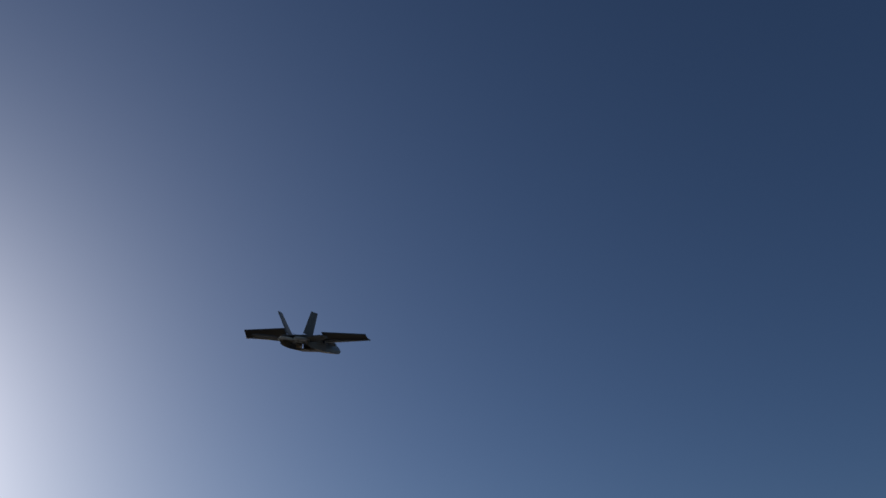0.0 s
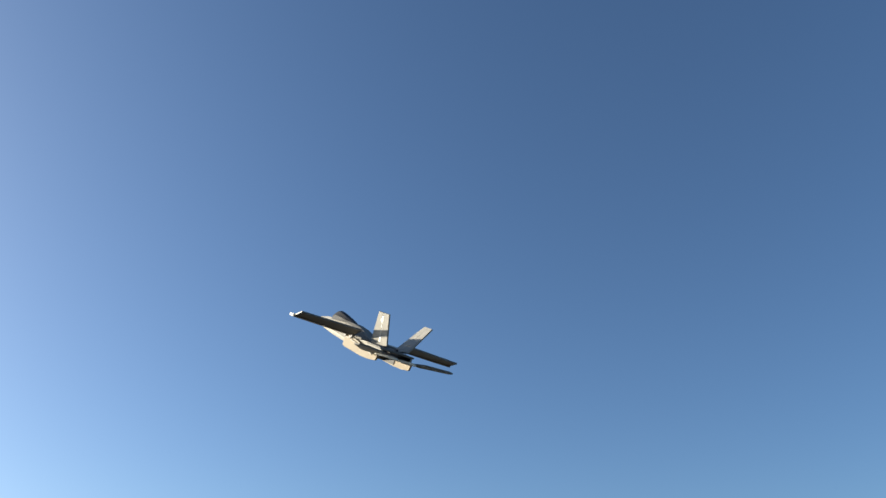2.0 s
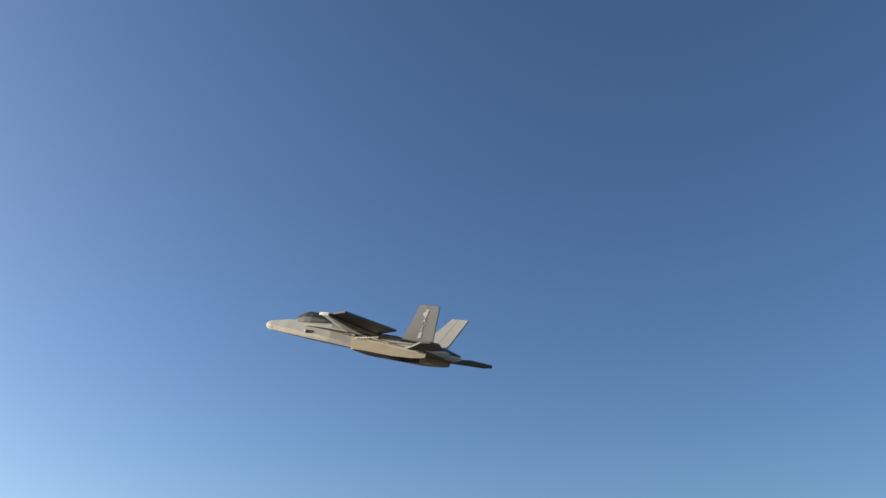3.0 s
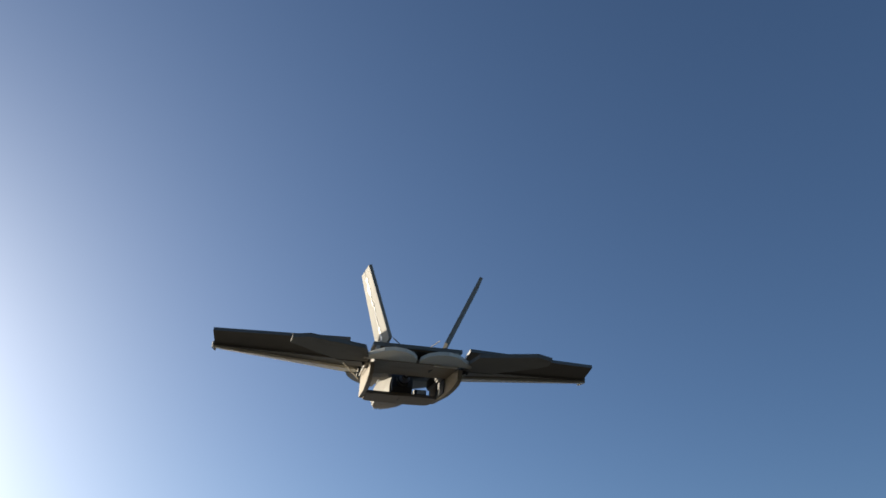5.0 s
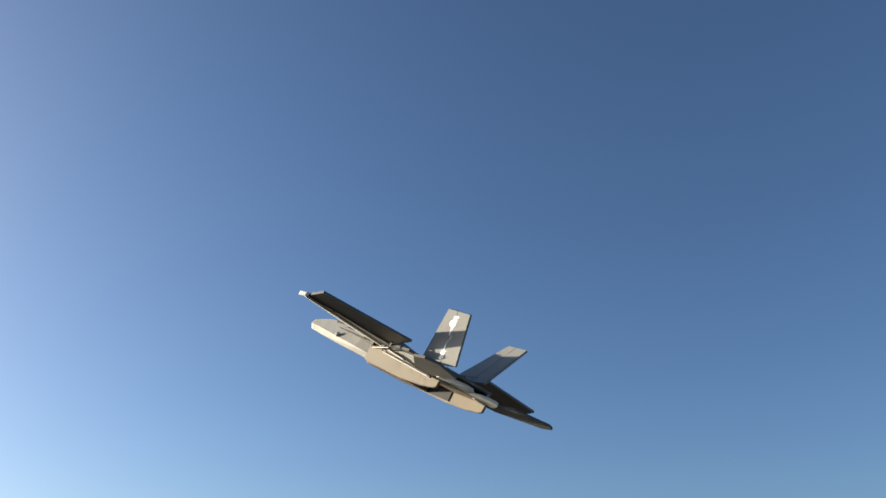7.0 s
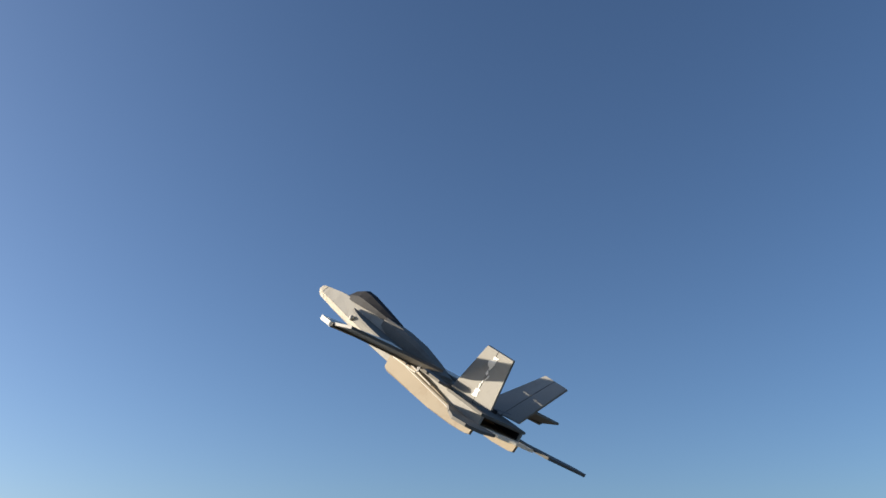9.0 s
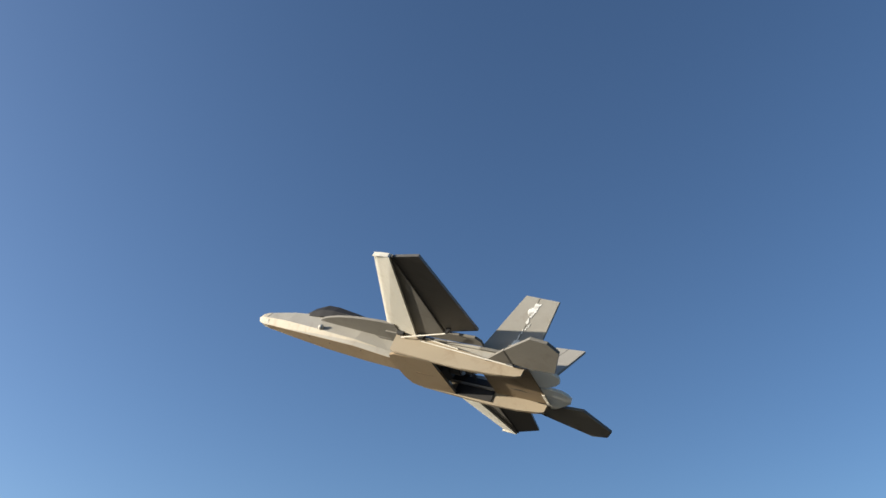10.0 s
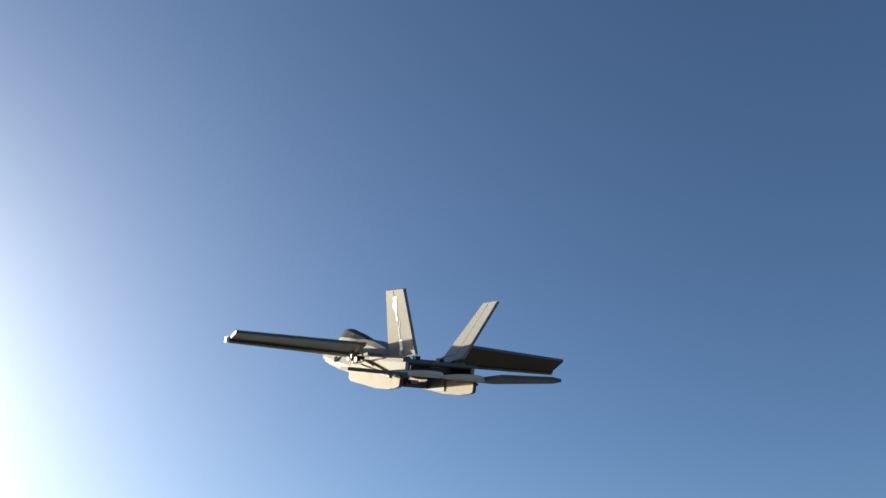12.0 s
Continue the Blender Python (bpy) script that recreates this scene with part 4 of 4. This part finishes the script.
        (11.2, pose(-0.214, -0.1065, 0.006, 0, 24.9, 0)),
        (11.4, pose(-0.214, -0.1065, 0.006, 0, 17.5, 0)),
        (11.5, pose(-0.214, -0.1065, 0.006, 0, 17.5, 0)),
        (11.6, pose(-0.214, -0.1065, 0.006, 0, 17.5, 0)),
        (11.8, pose(-0.214, -0.1065, 0.006, 0, 22.7, 0)),
        (12, pose(-0.214, -0.1065, 0.006, 0, 25.7, 0)),
    ])
    walk(MOVING["tailplane", 1], [
        (0, pose(-0.387, 0.082, -0.028, 0, 5.2, 0)),
        (0.2, pose(-0.387, 0.082, -0.028, 0, 4.8, 0)),
        (0.4, pose(-0.387, 0.082, -0.028, 0, 4.4, 0)),
        (0.5, pose(-0.387, 0.082, -0.028, 0, 4.0, 0)),
        (0.6, pose(-0.387, 0.082, -0.028, 0, 3.6, 0)),
        (0.8, pose(-0.387, 0.082, -0.028, 0, 2.3, 0)),
        (1, pose(-0.387, 0.082, -0.028, 0, 1.9, 0)),
        (1.2, pose(-0.387, 0.082, -0.028, 0, 5.1, 0)),
        (1.4, pose(-0.387, 0.082, -0.028, 0, 9.9, 0)),
        (1.5, pose(-0.387, 0.082, -0.028, 0, 10.5, 0)),
        (1.6, pose(-0.387, 0.082, -0.028, 0, 11.1, 0)),
        (1.8, pose(-0.387, 0.082, -0.028, 0, 10.7, 0)),
        (2, pose(-0.387, 0.082, -0.028, 0, 9.2, 0)),
        (2.2, pose(-0.387, 0.082, -0.028, 0, 5.8, 0)),
        (2.4, pose(-0.387, 0.082, -0.028, 0, 2.1, 0)),
        (2.5, pose(-0.387, 0.082, -0.028, 0, 2.2, 0)),
        (2.6, pose(-0.387, 0.082, -0.028, 0, 2.3, 0)),
        (2.8, pose(-0.387, 0.082, -0.028, 0, 4.0, 0)),
        (3, pose(-0.387, 0.082, -0.028, 0, 4.8, 0)),
        (3.2, pose(-0.387, 0.082, -0.028, 0, 5.3, 0)),
        (3.4, pose(-0.387, 0.082, -0.028, 0, 5.5, 0)),
        (3.5, pose(-0.387, 0.082, -0.028, 0, 5.6, 0)),
        (3.6, pose(-0.387, 0.082, -0.028, 0, 5.7, 0)),
        (3.8, pose(-0.387, 0.082, -0.028, 0, 5.9, 0)),
        (4, pose(-0.387, 0.082, -0.028, 0, 6.2, 0)),
        (4.2, pose(-0.387, 0.082, -0.028, 0, 6.6, 0)),
        (4.4, pose(-0.387, 0.082, -0.028, 0, 7.4, 0)),
        (4.5, pose(-0.387, 0.082, -0.028, 0, 7.6, 0)),
        (4.6, pose(-0.387, 0.082, -0.028, 0, 7.4, 0)),
        (4.8, pose(-0.387, 0.082, -0.028, 0, 6.5, 0)),
        (5, pose(-0.387, 0.082, -0.028, 0, 2.4, 0)),
        (5.2, pose(-0.387, 0.082, -0.028, 0, 4.8, 0)),
        (5.4, pose(-0.387, 0.082, -0.028, 0, 7.8, 0)),
        (5.5, pose(-0.387, 0.082, -0.028, 0, 8.6, 0)),
        (5.6, pose(-0.387, 0.082, -0.028, 0, 8.6, 0)),
        (5.8, pose(-0.387, 0.082, -0.028, 0, 7.4, 0)),
        (6, pose(-0.387, 0.082, -0.028, 0, 6.7, 0)),
        (6.2, pose(-0.387, 0.082, -0.028, 0, 7.3, 0)),
        (6.4, pose(-0.387, 0.082, -0.028, 0, 8.4, 0)),
        (6.5, pose(-0.387, 0.082, -0.028, 0, 8.1, 0)),
        (6.6, pose(-0.387, 0.082, -0.028, 0, 8.2, 0)),
        (6.8, pose(-0.387, 0.082, -0.028, 0, 7.0, 0)),
        (7, pose(-0.387, 0.082, -0.028, 0, 5.8, 0)),
        (7.2, pose(-0.387, 0.082, -0.028, 0, 5.2, 0)),
        (7.4, pose(-0.387, 0.082, -0.028, 0, 5.1, 0)),
        (7.5, pose(-0.387, 0.082, -0.028, 0, 5.2, 0)),
        (7.6, pose(-0.387, 0.082, -0.028, 0, 5.3, 0)),
        (7.8, pose(-0.387, 0.082, -0.028, 0, 5.7, 0)),
        (8, pose(-0.387, 0.082, -0.028, 0, 6.1, 0)),
        (8.2, pose(-0.387, 0.082, -0.028, 0, 6.5, 0)),
        (8.4, pose(-0.387, 0.082, -0.028, 0, 6.7, 0)),
        (8.5, pose(-0.387, 0.082, -0.028, 0, 6.8, 0)),
        (8.6, pose(-0.387, 0.082, -0.028, 0, 6.8, 0)),
        (8.8, pose(-0.387, 0.082, -0.028, 0, 6.6, 0)),
        (9, pose(-0.387, 0.082, -0.028, 0, 5.2, 0)),
        (9.2, pose(-0.387, 0.082, -0.028, 0, 4.2, 0)),
        (9.4, pose(-0.387, 0.082, -0.028, 0, 3.5, 0)),
        (9.5, pose(-0.387, 0.082, -0.028, 0, 2.6, 0)),
        (9.6, pose(-0.387, 0.082, -0.028, 0, 1.6, 0)),
        (9.8, pose(-0.387, 0.082, -0.028, 0, -1.8, 0)),
        (10, pose(-0.387, 0.082, -0.028, 0, -3.8, 0)),
        (10.2, pose(-0.387, 0.082, -0.028, 0, -4.4, 0)),
        (10.4, pose(-0.387, 0.082, -0.028, 0, 1.5, 0)),
        (10.5, pose(-0.387, 0.082, -0.028, 0, 1.0, 0)),
        (10.6, pose(-0.387, 0.082, -0.028, 0, 2.5, 0)),
        (10.8, pose(-0.387, 0.082, -0.028, 0, 8.6, 0)),
        (11, pose(-0.387, 0.082, -0.028, 0, 10.5, 0)),
        (11.2, pose(-0.387, 0.082, -0.028, 0, 11.0, 0)),
        (11.4, pose(-0.387, 0.082, -0.028, 0, 7.9, 0)),
        (11.5, pose(-0.387, 0.082, -0.028, 0, 7.8, 0)),
        (11.6, pose(-0.387, 0.082, -0.028, 0, 4.7, 0)),
        (11.8, pose(-0.387, 0.082, -0.028, 0, 2.4, 0)),
        (12, pose(-0.387, 0.082, -0.028, 0, 0.4, 0)),
    ])
    walk(MOVING["tailplane", -1], [
        (0, pose(-0.387, -0.082, -0.028, 0, 5.2, 0)),
        (0.2, pose(-0.387, -0.082, -0.028, 0, 4.8, 0)),
        (0.4, pose(-0.387, -0.082, -0.028, 0, 4.4, 0)),
        (0.5, pose(-0.387, -0.082, -0.028, 0, 4.1, 0)),
        (0.6, pose(-0.387, -0.082, -0.028, 0, 3.7, 0)),
        (0.8, pose(-0.387, -0.082, -0.028, 0, 2.6, 0)),
        (1, pose(-0.387, -0.082, -0.028, 0, 2.0, 0)),
        (1.2, pose(-0.387, -0.082, -0.028, 0, 2.4, 0)),
        (1.4, pose(-0.387, -0.082, -0.028, 0, 3.6, 0)),
        (1.5, pose(-0.387, -0.082, -0.028, 0, 4.5, 0)),
        (1.6, pose(-0.387, -0.082, -0.028, 0, 5.3, 0)),
        (1.8, pose(-0.387, -0.082, -0.028, 0, 8.0, 0)),
        (2, pose(-0.387, -0.082, -0.028, 0, 9.3, 0)),
        (2.2, pose(-0.387, -0.082, -0.028, 0, 6.4, 0)),
        (2.4, pose(-0.387, -0.082, -0.028, 0, 2.1, 0)),
        (2.5, pose(-0.387, -0.082, -0.028, 0, 2.2, 0)),
        (2.6, pose(-0.387, -0.082, -0.028, 0, 2.2, 0)),
        (2.8, pose(-0.387, -0.082, -0.028, 0, 4.4, 0)),
        (3, pose(-0.387, -0.082, -0.028, 0, 6.2, 0)),
        (3.2, pose(-0.387, -0.082, -0.028, 0, 7.8, 0)),
        (3.4, pose(-0.387, -0.082, -0.028, 0, 9.2, 0)),
        (3.5, pose(-0.387, -0.082, -0.028, 0, 9.8, 0)),
        (3.6, pose(-0.387, -0.082, -0.028, 0, 10.3, 0)),
        (3.8, pose(-0.387, -0.082, -0.028, 0, 10.7, 0)),
        (4, pose(-0.387, -0.082, -0.028, 0, 10.5, 0)),
        (4.2, pose(-0.387, -0.082, -0.028, 0, 9.9, 0)),
        (4.4, pose(-0.387, -0.082, -0.028, 0, 7.7, 0)),
        (4.5, pose(-0.387, -0.082, -0.028, 0, 5.2, 0)),
        (4.6, pose(-0.387, -0.082, -0.028, 0, 3.0, 0)),
        (4.8, pose(-0.387, -0.082, -0.028, 0, -0.6, 0)),
        (5, pose(-0.387, -0.082, -0.028, 0, 3.8, 0)),
        (5.2, pose(-0.387, -0.082, -0.028, 0, 5.3, 0)),
        (5.4, pose(-0.387, -0.082, -0.028, 0, 7.3, 0)),
        (5.5, pose(-0.387, -0.082, -0.028, 0, 7.6, 0)),
        (5.6, pose(-0.387, -0.082, -0.028, 0, 7.6, 0)),
        (5.8, pose(-0.387, -0.082, -0.028, 0, 6.3, 0)),
        (6, pose(-0.387, -0.082, -0.028, 0, 5.4, 0)),
        (6.2, pose(-0.387, -0.082, -0.028, 0, 6.5, 0)),
        (6.4, pose(-0.387, -0.082, -0.028, 0, 8.2, 0)),
        (6.5, pose(-0.387, -0.082, -0.028, 0, 8.3, 0)),
        (6.6, pose(-0.387, -0.082, -0.028, 0, 8.6, 0)),
        (6.8, pose(-0.387, -0.082, -0.028, 0, 8.1, 0)),
        (7, pose(-0.387, -0.082, -0.028, 0, 7.6, 0)),
        (7.2, pose(-0.387, -0.082, -0.028, 0, 6.8, 0)),
        (7.4, pose(-0.387, -0.082, -0.028, 0, 6.5, 0)),
        (7.5, pose(-0.387, -0.082, -0.028, 0, 6.5, 0)),
        (7.6, pose(-0.387, -0.082, -0.028, 0, 6.5, 0)),
        (7.8, pose(-0.387, -0.082, -0.028, 0, 6.8, 0)),
        (8, pose(-0.387, -0.082, -0.028, 0, 7.0, 0)),
        (8.2, pose(-0.387, -0.082, -0.028, 0, 7.3, 0)),
        (8.4, pose(-0.387, -0.082, -0.028, 0, 7.4, 0)),
        (8.5, pose(-0.387, -0.082, -0.028, 0, 7.3, 0)),
        (8.6, pose(-0.387, -0.082, -0.028, 0, 7.2, 0)),
        (8.8, pose(-0.387, -0.082, -0.028, 0, 6.9, 0)),
        (9, pose(-0.387, -0.082, -0.028, 0, 5.3, 0)),
        (9.2, pose(-0.387, -0.082, -0.028, 0, 5.4, 0)),
        (9.4, pose(-0.387, -0.082, -0.028, 0, 5.8, 0)),
        (9.5, pose(-0.387, -0.082, -0.028, 0, 6.0, 0)),
        (9.6, pose(-0.387, -0.082, -0.028, 0, 6.0, 0)),
        (9.8, pose(-0.387, -0.082, -0.028, 0, 5.9, 0)),
        (10, pose(-0.387, -0.082, -0.028, 0, 6.2, 0)),
        (10.2, pose(-0.387, -0.082, -0.028, 0, 11.2, 0)),
        (10.4, pose(-0.387, -0.082, -0.028, 0, 9.5, 0)),
        (10.5, pose(-0.387, -0.082, -0.028, 0, 14.0, 0)),
        (10.6, pose(-0.387, -0.082, -0.028, 0, 10.5, 0)),
        (10.8, pose(-0.387, -0.082, -0.028, 0, 8.4, 0)),
        (11, pose(-0.387, -0.082, -0.028, 0, 5.0, 0)),
        (11.2, pose(-0.387, -0.082, -0.028, 0, 4.8, 0)),
        (11.4, pose(-0.387, -0.082, -0.028, 0, 3.1, 0)),
        (11.5, pose(-0.387, -0.082, -0.028, 0, 1.6, 0)),
        (11.6, pose(-0.387, -0.082, -0.028, 0, 0.7, 0)),
        (11.8, pose(-0.387, -0.082, -0.028, 0, 3.7, 0)),
        (12, pose(-0.387, -0.082, -0.028, 0, 7.1, 0)),
    ])
    # the propeller turns 78 degrees in each thirtieth of a second
    walk(MOVING["propeller", 0], [(k / 30, pose(-0.246, 0, -0.026, (78 * k) % 360)) for k in range(361)])


motions()
